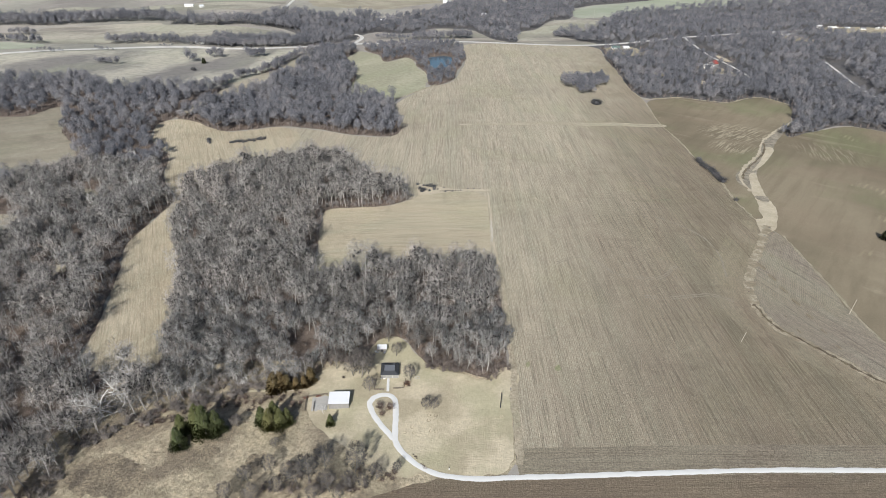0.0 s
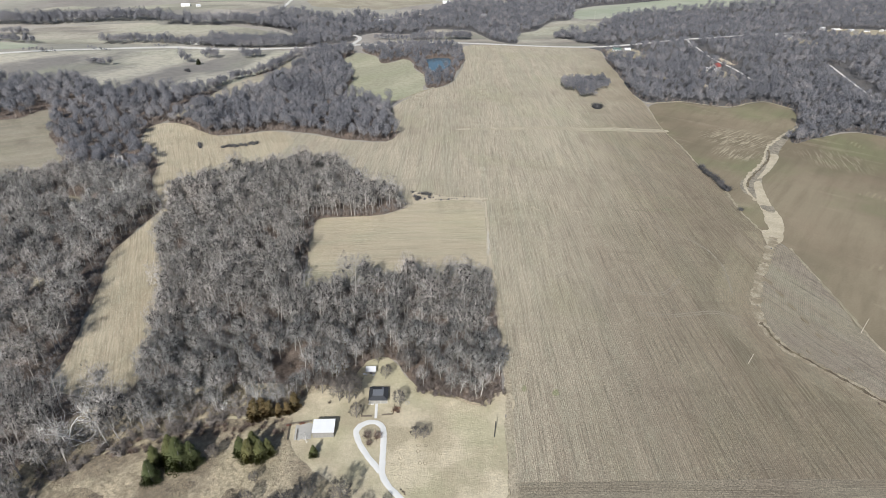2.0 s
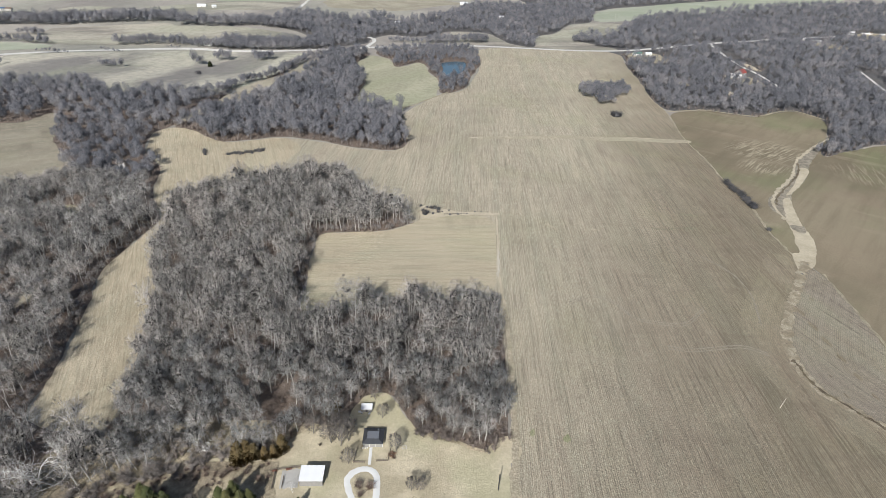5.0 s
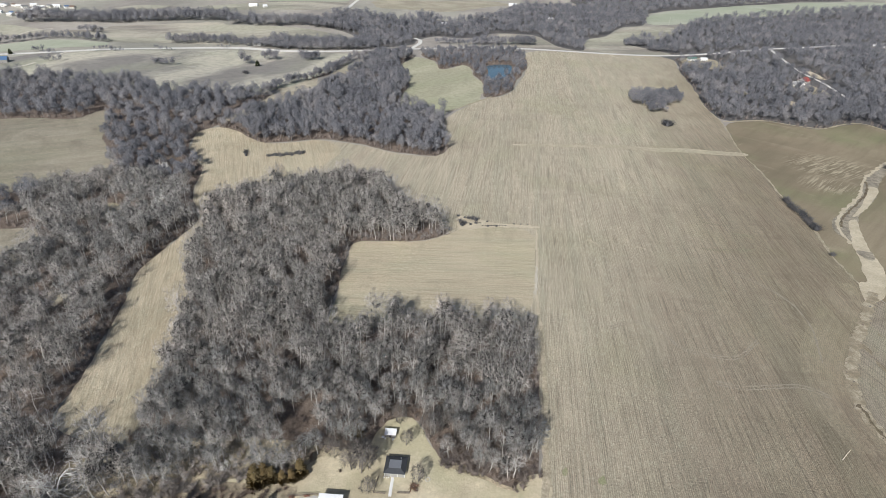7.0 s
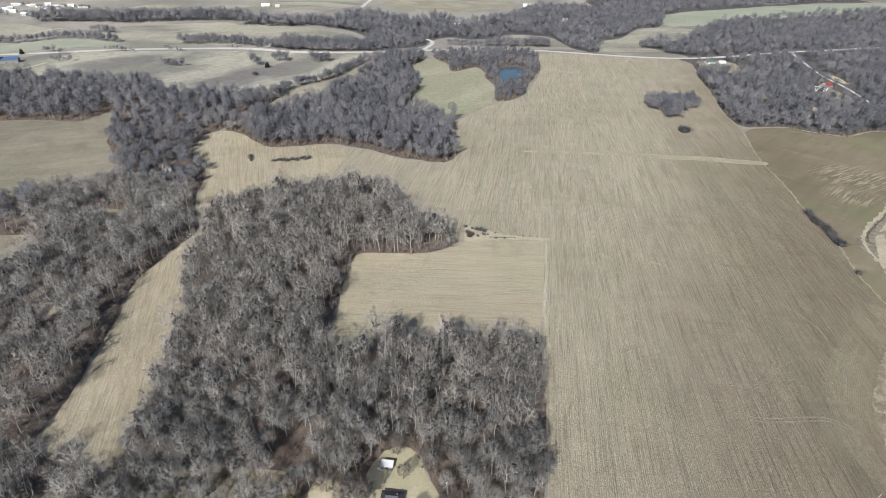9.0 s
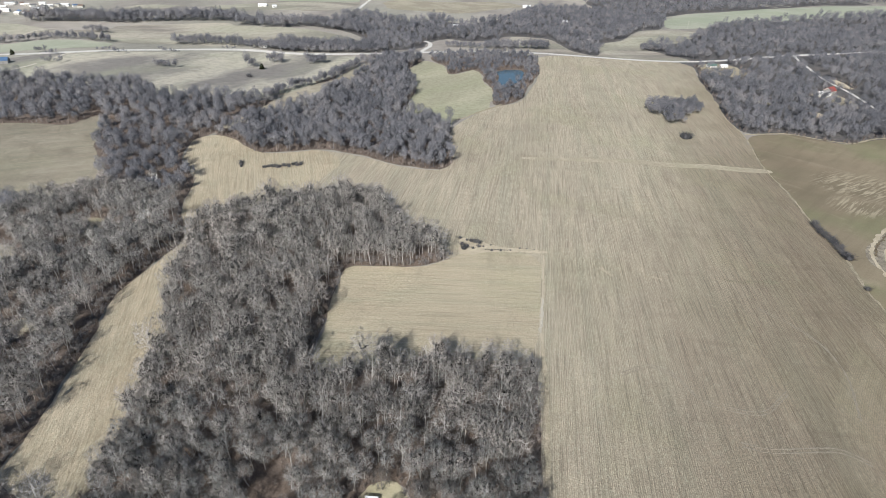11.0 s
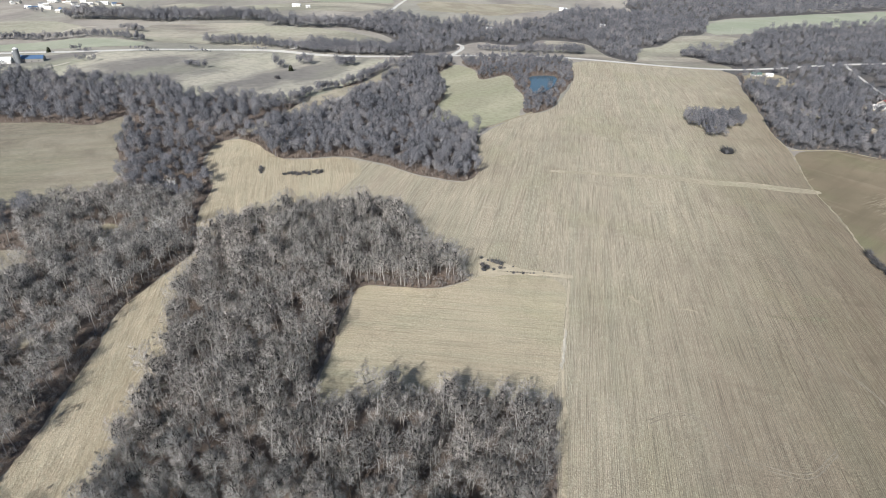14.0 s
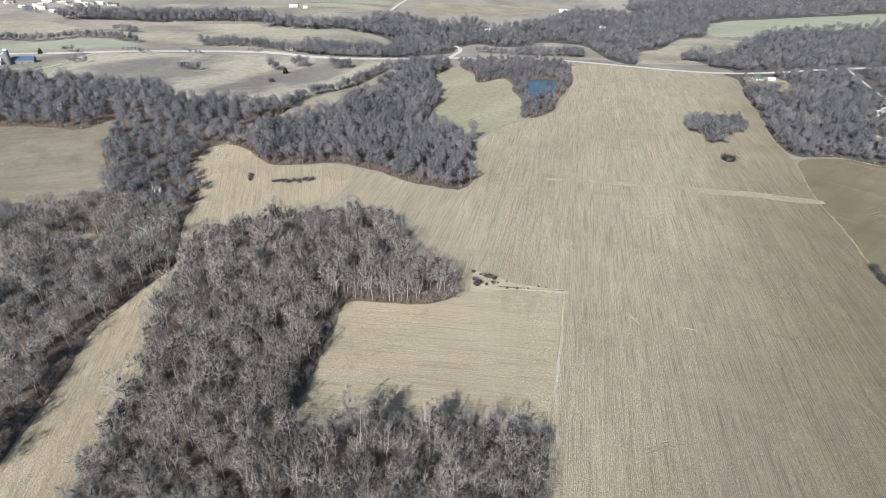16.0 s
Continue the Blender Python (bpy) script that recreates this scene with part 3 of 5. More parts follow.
sheet("yard", YARD, yard_mat, "dormant tan lawn round the farmstead", "lawn", .2, 8, .8, 3)
sheet("yard", [(22, 199), (41, 199), (41, 215), (32, 213), (27, 208)], yard_mat, "tan grass corner between lawn and wood", "lawn", .23, 6, .5, 3)
sheet("rough_ground", ROUGH, rough_mat, "rough tan and brown unmown grass", "grass", .26, 10, 1.2, 4)
dark_grass_mat = turf("dark_matted_grass", (.46, .385, .275), (.22, .185, .145), (.60, .50, .35), .5, .12, 1.0, fine=.6)
for spot in ([(-139, 147), (-133, 155), (-126, 158), (-113, 152), (-107, 141), (-116, 136), (-133, 138)], [(-96, 158), (-90, 163), (-84, 160), (-88, 153)], [(-76, 156), (-70, 160), (-66, 154), (-72, 150)]):
    sheet("rough_ground", spot, dark_grass_mat, "dark matted grass in the rough pasture", "grass", .31, 6, 2.2, 1.5)
ribbon("footpath", [(-148, 166), (-147.6, 160), (-147, 153), (-146, 145), (-145, 138)], .9, dark_grass_mat, "thin trodden path along the fence line", "path", .36, 1.5, .2)
for x, y in ((-2, 181), (1, 181), (-2, 178), (-12, 171), (-9, 174), (-8, 171), (-1, 172), (1, 172), (7, 177), (30, 181)):
    ribbon("worn_ring", [(x + .8 * math.cos(a * .785), y + .8 * math.sin(a * .785)) for a in range(8)], .28, rough_mat, "small dark ring worn into the lawn", "lawn", .27, .6, .1, closed=True)
sheet("field", FIELD_SOUTH, south_mat, "bare brown ploughed field", "field", .12, 14, .8)
sheet("field", PASTURE_WEST, pasture_mat, "rolling grey-tan winter pasture", "pasture", .25, 22, 2.0, 8)
sheet("field", PASTURE_GREEN, verdant_mat, "soft green pasture beside the road", "pasture", .25, 22, 2.0, 8)
sheet("field", HILL_NORTH, hay_mat, "pale hillside hay field", "field", .25, 22, 2.0, 8)
sheet("field", FIELD_H, hay_mat, "straw-coloured field beyond the county road", "field", .25, 22, 2.0, 8)
sheet("field", FIELD_K, verdant_mat, "distant green pasture among woods", "pasture", .3, 40, 3.0, 12)
sheet("swale", SWALE, swale_mat, "pale grassed waterway crossing the field", "waterway", .24, 12, .8)
sheet("creek_rubble", [(398, 639), (392, 623), (359, 581), (349, 564), (340, 548), (320, 522), (299, 498), (296, 493), (284, 466), (270, 446), (266, 462), (272, 485), (290, 506), (309, 525), (321, 540), (341, 577), (363, 603)], bank_mat, "grey-brown rubble and dry weeds in the creek", "creek bed", .30, 8, 1.0, 3)
sheet("sandbar", [(284, 484), (296, 493), (284, 466), (278, 442), (273, 420), (266, 397), (254, 376), (244, 368), (238, 369), (243, 387), (247, 393), (252, 392), (256, 406), (263, 425), (269, 448)], sand_mat, "broad pale washed sand bar in the creek", "creek bed", .36, 8, 1.0, 3)
sheet("sandbar", [(339, 566), (349, 566), (339, 547), (319, 521), (299, 498), (291, 492), (311, 519), (326, 540)], sand_mat, "narrow pale sand bar in the creek", "creek bed", .36, 8, .8, 3)
sheet("creek_rubble", [(264, 436), (276, 434), (275, 426), (271, 420), (266, 426)], bank_mat, "patch of dry weeds across the sand", "creek bed", .42, 8, 1.2, 2)
ribbon("creek_bank", [(422, 660), (401, 641), (380, 621), (363, 603), (349, 588), (336, 566), (321, 540), (303, 519), (286, 500), (274, 479), (270, 465), (268, 445)], 2.6, sand_mat, "pale cut bank edging the creek", "creek bed", .40, 3, .8)
ribbon("creek_channel", [(345, 578), (338, 562), (326, 542), (300, 511), (282, 490), (275, 474)], 1.5, channel_mat, "dark eroded creek channel", "creek", .45, 3, .6)
ribbon("headland", [(34, 156), (80, 158), (140, 161), (200, 163), (270, 167)], 15, head_mat, "stubble headland drilled along the drive", "field", .19)
sheet("field", FIELD_EAST, east_mat, "greyer stubble field beyond the creek", "field", .17, 3.5, 1.0, follow=CREEK)
sheet("headland", [(244, 392), (232, 354), (209, 321), (193, 293), (188, 275), (188, 255), (198, 241), (208, 227), (217, 212), (232, 197), (226, 186), (206, 204),
    (192, 220), (180, 238), (168, 256), (166, 280), (172, 300), (186, 328), (208, 360), (226, 388)], turn_mat, "stubble headland drilled along the creek", "field", .165, 3.5, 1.0, follow=CREEK)
ribbon("creek_channel", CREEK[4:], 1.6, channel_mat, "dark eroded creek channel", "creek", .46, 1.5, .5)
ribbon("creek_bed", CREEK, 5.6, straw_mat, "narrow straw and sand creek bank", "creek bed", .38, 2, .7)
water_mat, wnt, wb = material("still_pond_water", .06, .5)
wb.inputs["Base Color"].default_value = (.05, .10, .14, 1)
relief(wnt, wb, noisy(wnt, coords(wnt), .8, 3, .3, .7), .08, .05)
pond_ring = np.array(POND, float)
sheet("pond", POND, water_mat, "small still blue farm pond", "pond", cell=20, rough=1.0, level=float(land(pond_ring[:, 0], pond_ring[:, 1]).max()) + .35)
ribbon("road", COUNTY_ROAD, 12.5, far_road_mat, "pale gravel county road", "road", .4, 8)
ribbon("road", JUNCTION_ROAD, 8.0, far_road_mat, "pale side road bending off the county road", "road", .42, 6)
ribbon("road", LANE_NE, 5.0, far_road_mat, "pale gravel lane through the woods", "lane", .4, 6)
ribbon("road", LANE_E, 4.0, far_road_mat, "thin gravel lane through the woods", "lane", .4, 6)
ribbon("road", LANE_FAR, 8.0, far_road_mat, "straight pale farm road far away", "road", .45, 8)
ribbon("drive", DRIVE_LOOP, 2.5, gravel_mat, "pale gravel turning loop of the driveway", "driveway", .27, 1.5, .1, closed=True)
ribbon("drive", DRIVE, 2.4, gravel_mat, "long pale gravel driveway along the field", "driveway", .31, 2.5, .1)
ribbon("field_margin", [(40.5, 312), (40.8, 278), (40.2, 250), (39.7, 230), (39.4, 208)], 2.2, pale_mat, "pale straw margin between wood and field", "margin", .25, 4, .3)
ribbon("field_margin", [(38.5, 216), (37, 195), (36.5, 175), (35.5, 155)], 3.4, pale_mat, "pale straw margin between lawn and field", "margin", .24, 4, .5)
sheet("sandbar", [(-19, 445), (-8, 441), (3, 437), (14, 434), (26, 436), (40, 437), (39, 434), (20, 430), (4, 426), (-8, 420), (-17, 423)], sand_mat, "washed sandy fan at the wood's tip", "gully", .24, 8, 1.0, 3)
ribbon("field_margin", [(-62, 722), (-48, 738), (-34, 764), (-17, 792), (-6, 812)], 3.0, margin_mat, "pale grass margin between meadow and stubble", "margin", .3, 4, .6)
ribbon("wheel_track", [(39.8, 376), (39.2, 360), (38.7, 350), (38.4, 342)], 1.5, track_mat, "bare pale patch of wheel track", "track", .33, 3, .5)
ribbon("wheel_track", [(41.2, 428), (40.8, 394), (39.5, 372), (38.8, 353), (39.3, 328), (40.0, 312)], 1.4, sand_mat, "pale worn wheel track beside the wood", "track", .31, 3, .35)
for pts in ([(78, 315), (93, 325), (105, 319), (113, 302), (126, 299), (141, 298), (157, 316)], [(167, 390), (184, 374), (193, 357), (194, 335), (185, 304)], [(124, 278), (136, 276), (152, 280), (167, 283), (177, 277)]):
    for side in (0, 2.2):
        ribbon("wheel_mark", [(x, y + side) for x, y in pts], .55, mark_mat, "faint pale wheel mark across the stubble", "track", .2, 2, .2)
damp_mat = crop_field("damp_stubble", (.45, .395, .285), (.33, .29, .21), (.37, .365, .24), 1.0, rows=.5, greens=.4)
for pts, wide in (([(166, 463.5), (172, 462.5), (178, 462), (185, 461)], 2.2), ([(156, 420), (162, 419), (168, 419), (177, 422), (191, 425)], 2.4), ([(187, 447.5), (193, 447.5), (200, 446.5)], 3.0)):
    ribbon("damp_streak", pts, wide, damp_mat, "dark damp streak across the stubble rows", "field", .2, 1.2, 1.0)
for pts, wide in (([(105, 414.5), (110, 413.5), (116, 413)], 2.0), ([(78, 420), (81, 415), (85, 411)], 2.6)):
    ribbon("scuffed_straw", pts, wide, pale_mat, "pale scuffed straw in the stubble", "field", .2, 1.2, .9)
weed_mat = turf("green_weeds", (.42, .42, .26), (.38, .385, .22), (.52, .46, .34), .6, .4, .6)
for x, y, r in ((47.5, 216.6, 1.2), (60.8, 213.8, 1.4)):
    sheet("weed_patch", [(x + r * math.cos(a * .785) * (1 + .25 * (a % 3)), y + r * 1.6 * math.sin(a * .785)) for a in range(8)], weed_mat, "small patch of fresh green weeds in stubble", "weeds", .24, 3, 1.2, .8)
ribbon("gully", GULLY, 3.0, sand_mat, "small eroded sandy gully at the wood's tip", "gully", .26, 3, .8)
for pts in (TRACK_A, TRACK_B, TRACK_C):
    ribbon("farm_track", pts, 4.5, track_mat, "pale dirt farm track across pasture", "track", .4, 5)
for pts, width in ((BORDER_A, 1.5), (BORDER_B, 1.4), (BORDER_C, 2.6)):
    ribbon("field_margin", pts, width, margin_mat, "pale grass margin between two fields", "margin", .27, 4, .5)
sheet("field", FAR_PINK, hay_mat, "far tan stubble field", "field", .35, 40, 3.0, 14)
sheet("field", FAR_GREEN, verdant_mat, "far soft green field", "field", .45, 40, 3.0, 14)
sheet("field", FAR_TAN, gap_mat, "far brown field beside the farm", "field", .35, 40, 3.0, 14)


# ---- winter woods ----
def prism(a, b, ra, rb, sides=3):
    """Triangles of a tapered stick."""
    a, b = np.asarray(a, float), np.asarray(b, float)
    d = (b - a) / (np.linalg.norm(b - a) + 1e-9)
    u = np.cross(d, (0.3, 1, 0.2))
    u /= np.linalg.norm(u) + 1e-9
    w = np.cross(d, u)
    ang = np.arange(sides) * 2 * math.pi / sides
    ring = np.cos(ang)[:, None] * u + np.sin(ang)[:, None] * w
    p, q = a + ra * ring, b + rb * ring
    n = np.arange(sides)
    m = (n + 1) % sides
    return np.concatenate([np.stack([p[n], p[m], q[m]], 1), np.stack([p[n], q[m], q[n]], 1)])


def sliver(a, b, w, rng):
    """One thin triangle: a twig."""
    d = b - a
    u = np.cross(d, rng.normal(size=3))
    u *= w / (np.linalg.norm(u) + 1e-9)
    return np.stack([a - u, a + u, b])[None]


def flat(tris):
    g = np.cross(tris[:, 1] - tris[:, 0], tris[:, 2] - tris[:, 0])
    return g / (np.linalg.norm(g, axis=1)[:, None] + 1e-9)


def rounded(tris, heart, size, own=.45, up=.3):
    """Turns the twigs of a crown to face outwards and gives them normals that follow the crown's round form."""
    g = flat(tris)
    r = (tris.mean(1) - heart) / size
    r /= np.linalg.norm(r, axis=1)[:, None] + 1e-9
    back = (g * r).sum(1) < 0
    tris = tris.copy()
    tris[back] = tris[back][:, ::-1]
    g[back] *= -1
    n = r + own * g + np.array((0, 0, up))
    return tris, n / (np.linalg.norm(n, axis=1)[:, None] + 1e-9)


def bare_tree(rng, h=16.0, limbs=8, tips=30, twigs=7, twig_w=.07, wide=.25, sides=4, stick=True, thick=1.0, fork=.3, loose=.5, own=.45, skirt=0.0, reach=1.0):
    """A leafless tree: trunk and limbs (bark) and a rounded shell of twigs, as arrays of triangles."""
    bark, fine = [], []
    lean = rng.normal(0, .045, 2) * h
    tall = .78 + rng.uniform(-.06, .06)
    pts = [np.array((lean[0] * k + rng.normal(0, .01 * h), lean[1] * k + rng.normal(0, .01 * h), h * k * tall)) for k in (0, .35, .68, 1)]
    pts[0][2] = -.4
    r = h * .0125 * thick
    rad = (r, r * .8, r * .45, r * .12)
    for k in range(3):
        if sides:
            bark.append(prism(pts[k], pts[k + 1], rad[k], rad[k + 1], sides))
        elif k == 0:
            bark.append(sliver(pts[0], pts[3], r, rng))
    spine = lambda s: np.array([np.interp(s, (0, .35, .68, 1), [q[i] for q in pts]) for i in range(3)])
    heart = np.array((lean[0] * .7, lean[1] * .7, h * (.64 - .1 * skirt)))
    size = np.array((h * wide * rng.uniform(.85, 1.15), h * wide * rng.uniform(.85, 1.15), h * (.36 + .08 * skirt)))
    joints = [spine(.7), spine(.95)]
    for i in range(limbs):
        a = spine(fork + (.85 - fork) * (i + rng.random()) / limbs)
        az = i * 2.4 + rng.normal(0, .4)
        out = np.array((math.cos(az), math.sin(az), rng.uniform(.0, .9)))
        b = heart + out * size * rng.uniform(.62, .85)
        b[2] = max(b[2], a[2] + .08 * h)
        mid = a * .5 + b * .5 + np.array((out[0], out[1], -.6)) * h * .03
        if stick:
            bark.append(prism(a, mid, r * .34, r * .22))
            bark.append(prism(mid, b, r * .22, r * .07))
        else:
            bark.append(sliver(a, b, r * .5, rng))
        joints += [mid, mid * .4 + b * .6, b]
    joints = np.array(joints)
    for i in range(tips):
        z = 1 - (1.45 + .35 * skirt) * (i + .5) / tips
        az = i * 2.39996 + rng.normal(0, .25)
        ring = math.sqrt(max(0, 1 - z * z))
        way = np.array((ring * math.cos(az), ring * math.sin(az), z))
        tip = heart + way * size * rng.uniform(.72, 1.0)
        root = joints[np.argmin(((joints - tip) ** 2).sum(1))]
        fine.append(sliver(root, tip, twig_w * 1.2, rng))
        for _ in range(twigs):
            e = root + (tip - root) * rng.uniform(.25, 1)
            d = way * .75 + rng.normal(0, loose, 3) * .6 + np.array((0, 0, .4))
            fine.append(sliver(e, e + d * h * rng.uniform(.048, .092) * reach, twig_w, rng))
    bark = np.concatenate(bark)
    return bark, *rounded(np.concatenate(fine), heart, size, own), flat(bark)


def clumps(rng, heart, size, h, lobes, swell=1.0):
    """Uneven clumps of the finest twigs, filling the outer part of a crown: triangles, and a normal for each corner."""
    ball = bmesh.new()
    bmesh.ops.create_icosphere(ball, subdivisions=1, radius=1)
    ball.verts.ensure_lookup_table()
    unit = np.array([v.co[:] for v in ball.verts])
    faces = np.array([[v.index for v in f.verts] for f in ball.faces])
    ball.free()
    tris, norms, ends = [], [], []
    for i in range(lobes):
        z = 1 - 1.5 * (i + .5) / lobes
        az = i * 2.39996 + rng.normal(0, .4)
        ring = math.sqrt(max(0, 1 - z * z))
        way = np.array((ring * math.cos(az), ring * math.sin(az), z))
        mid = heart + way * size * rng.uniform(.45, .7)
        big = swell * h * rng.uniform(.115, .165) * np.array((1, 1, rng.uniform(1.1, 1.5)))
        v = unit * rng.uniform(.62, 1.3, len(unit))[:, None]
        v = mid + v * big + np.array((way[0], way[1], .4)) * (unit[:, 2:] > .3) * h * .02
        n = unit * .8 + (v - heart) / size * .7 + np.array((0, 0, .25)) + rng.normal(0, .16, v.shape)
        tris.append(v[faces])
        norms.append(n[faces])
        ends += [(v[q], unit[q] * .7 + way * .4, n[q]) for q in range(len(v))]
    norms = np.concatenate(norms)
    return np.concatenate(tris), norms / (np.linalg.norm(norms, axis=2)[..., None] + 1e-9), ends


def clumped_tree(rng, h=16.0, wide=.29, lobes=7, twigs=30, twig_w=.12):
    """A leafless tree seen from afar: trunk, clumps of twigs and loose ends standing out of them."""
    bark = sliver(np.array((0, 0, -.4)), np.array((*rng.normal(0, .04 * h, 2), h * .8)), h * .011, rng)
    heart, size = np.array((0, 0, h * .58)), np.array((h * wide, h * wide, h * .4))
    soft, soft_n, ends = clumps(rng, heart, size, h, lobes, 1.3 if lobes < 6 else 1.06)
    tris, norms = [], []
    for _ in range(twigs):
        p, d, n = ends[rng.integers(0, len(ends))]
        d = d + np.array((0, 0, .5)) + rng.normal(0, .25, 3)
        tris.append(sliver(p - d * h * .02, p + d * h * rng.uniform(.05, .09), twig_w, rng))
        norms.append(np.repeat(n[None, None] / np.linalg.norm(n), 3, 1))
    return bark, np.concatenate(tris + [soft]), np.concatenate(norms + [soft_n]), np.repeat(flat(bark)[:, None], 3, 1), len(soft)


def hazy_tree(rng, lobes=9, **how):
    """A leafless tree with limbs and twigs, and the haze of its finest twigs as soft clumps."""
    bark, fine, fine_n, bark_n = bare_tree(rng, **how)
    h = how["h"]
    low, high = fine.reshape(-1, 3).min(0), fine.reshape(-1, 3).max(0)
    heart = np.array((*(low + high)[:2] / 2, h * .6))
    size = np.array((*(high - low)[:2] / 2 * .92, h * .38))
    soft, soft_n, _ = clumps(rng, heart, size, h, lobes, .9)
    wide = lambda n: np.repeat(n[:, None], 3, 1)
    return bark, np.concatenate([fine, soft]), np.concatenate([wide(fine_n), soft_n]), wide(bark_n), len(soft)


def tri_mesh(name, tris, mat, tone=None, normals=None):
    """A mesh out of loose triangles (n, 3, 3)."""
    v = np.ascontiguousarray(tris.reshape(-1, 3), dtype=np.float32)
    n = len(v)
    me = bpy.data.meshes.new(name)
    me.vertices.add(n)
    me.vertices.foreach_set("co", v.ravel())
    me.loops.add(n)
    me.loops.foreach_set("vertex_index", np.arange(n, dtype=np.int32))
    me.polygons.add(n // 3)
    me.polygons.foreach_set("loop_start", np.arange(0, n, 3, dtype=np.int32))
    if tone is not None:
        me.attributes.new("tone", "FLOAT", "POINT").data.foreach_set("value", np.ascontiguousarray(tone, dtype=np.float32))
    me.materials.append(mat)
    me.update()
    if normals is not None:
        each = np.repeat(normals, 3, 0) if len(normals) * 3 == n else normals
        me.attributes.new("custom_normal", "FLOAT_VECTOR", "POINT").data.foreach_set("vector", np.ascontiguousarray(each, dtype=np.float32).ravel())
        me.update()
    return me


def woods(name, spots, kinds, mat, label, size=(.65, 1.28), seed=5, category="woodland"):
    """Joined trees of one wood."""
    rng = np.random.default_rng(seed)
    pick = rng.integers(0, len(kinds), len(spots))
    tris, tones, norms = [], [], []
    for k, (bark, fine, fine_n, bark_n, *haze) in enumerate(kinds):
        xy = spots[pick == k]
        m = len(xy)
        if not m:
            continue
        t = np.concatenate([bark, fine])
        n = len(t)
        a, s = rng.uniform(0, 6.283, m), rng.uniform(*size, m)
        ca, sa = np.cos(a) * s, np.sin(a) * s
        v = t.reshape(-1, 3)
        out = np.empty((m, n * 3, 3), np.float32)
        out[..., 0] = ca[:, None] * v[:, 0] - sa[:, None] * v[:, 1] + xy[:, :1]
        out[..., 1] = sa[:, None] * v[:, 0] + ca[:, None] * v[:, 1] + xy[:, 1:]
        out[..., 2] = (s * rng.uniform(.85, 1.15, m))[:, None] * v[:, 2] + land(xy[:, 0], xy[:, 1])[:, None]
        nv = np.concatenate([bark_n, fine_n]).reshape(-1, 3)
        tn = np.empty((m, len(nv), 3), np.float32)
        tn[..., 0] = np.cos(a)[:, None] * nv[:, 0] - np.sin(a)[:, None] * nv[:, 1]
        tn[..., 1] = np.sin(a)[:, None] * nv[:, 0] + np.cos(a)[:, None] * nv[:, 1]
        tn[..., 2] = nv[:, 2]
        norms.append(np.repeat(tn.reshape(-1, 3), 3, 0) if len(nv) == n else tn.reshape(-1, 3))
        kind = np.zeros(n * 3)
        kind[:len(bark) * 3] = 2.0
        if haze:
            kind[-haze[0] * 3:] = 4.0
        patch = .5 + .28 * np.sin(xy[:, 0] / 19 + 2 * np.sin(xy[:, 1] / 37)) + .22 * np.sin(xy[:, 1] / 23 + xy[:, 0] / 51)
        tone = np.clip(.58 * rng.beta(1.1, 1.3, m) + .42 * patch, 0, .99)[:, None] * .9 + kind[None, :]
        tris.append(out.reshape(-1, 3, 3))
        tones.append(tone.ravel())
    ob = new(name, tri_mesh(name, np.concatenate(tris), mat, np.concatenate(tones), np.concatenate(norms)))
    return tagged(ob, label, category, kind="stuff")


def scatter(polys, gap, holes=(), seed=1, rule=None, inset=.8, gaps=0.0, rim=0.0):
    """Jittered spots inside any of the outlines and outside all of the holes."""
    rng = np.random.default_rng(seed)
    every = np.vstack([np.array(p, float) for p in polys])
    lo, hi = every.min(0), every.max(0)
    gx, gy = np.meshgrid(np.arange(lo[0], hi[0], gap), np.arange(lo[1], hi[1], gap))
    x = gx.ravel() + rng.uniform(-.62, .62, gx.size) * gap
    y = gy.ravel() + rng.uniform(-.62, .62, gx.size) * gap
    keep = np.ones(len(x), bool)
    for dx, dy in ((0, 0), (inset, 0), (-inset, 0), (0, inset), (0, -inset)):
        some = np.zeros(len(x), bool)
        for p in polys:
            some |= inside(x + dx, y + dy, p)
        keep &= some
        for p in holes:
            keep &= ~inside(x + dx, y + dy, p)
    if rim:
        deep = np.ones(len(x), bool)
        for a in np.arange(8) * .7854:
            some = np.zeros(len(x), bool)
            for p in polys:
                some |= inside(x + rim * np.cos(a), y + rim * np.sin(a), p)
            for p in holes:
                some &= ~inside(x + rim * np.cos(a), y + rim * np.sin(a), p)
            deep &= some
        keep &= ~deep
    if gaps:
        thin = np.sin(x / 11 + 1.3) * np.sin(y / 13 + .4) + .6 * np.sin(x / 5.3 + y / 7.1) + rng.normal(0, .25, len(x))
        keep &= thin > np.quantile(thin, gaps)
    if rule is not None:
        keep &= rule(x, y)
    return np.stack([x[keep], y[keep]], 1)


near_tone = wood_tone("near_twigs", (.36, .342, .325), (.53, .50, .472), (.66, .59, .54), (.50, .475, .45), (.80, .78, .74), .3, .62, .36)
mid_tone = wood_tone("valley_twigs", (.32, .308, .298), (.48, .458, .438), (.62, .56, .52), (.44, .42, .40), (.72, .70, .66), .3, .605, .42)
# twigs of the far woods: greyer and bluer, distance haze put into their colour
distance_hazed_tone = wood_tone("distance_hazed_twigs", (.148, .153, .173), (.25, .25, .272), (.395, .375, .375), (.24, .235, .24), (.36, .35, .345), .3, .555, .6)


def shifted(poly, dx, dy):
    return [(x + dx, y + dy) for x, y in poly]


def lane(pts, half):
    p = soften(pts, False, 1, 20)
    t = np.gradient(p, axis=0)
    t /= np.hypot(t[:, 0], t[:, 1])[:, None]
    n = np.stack([-t[:, 1], t[:, 0]], 1) * half
    return np.vstack([p + n, (p - n)[::-1]])


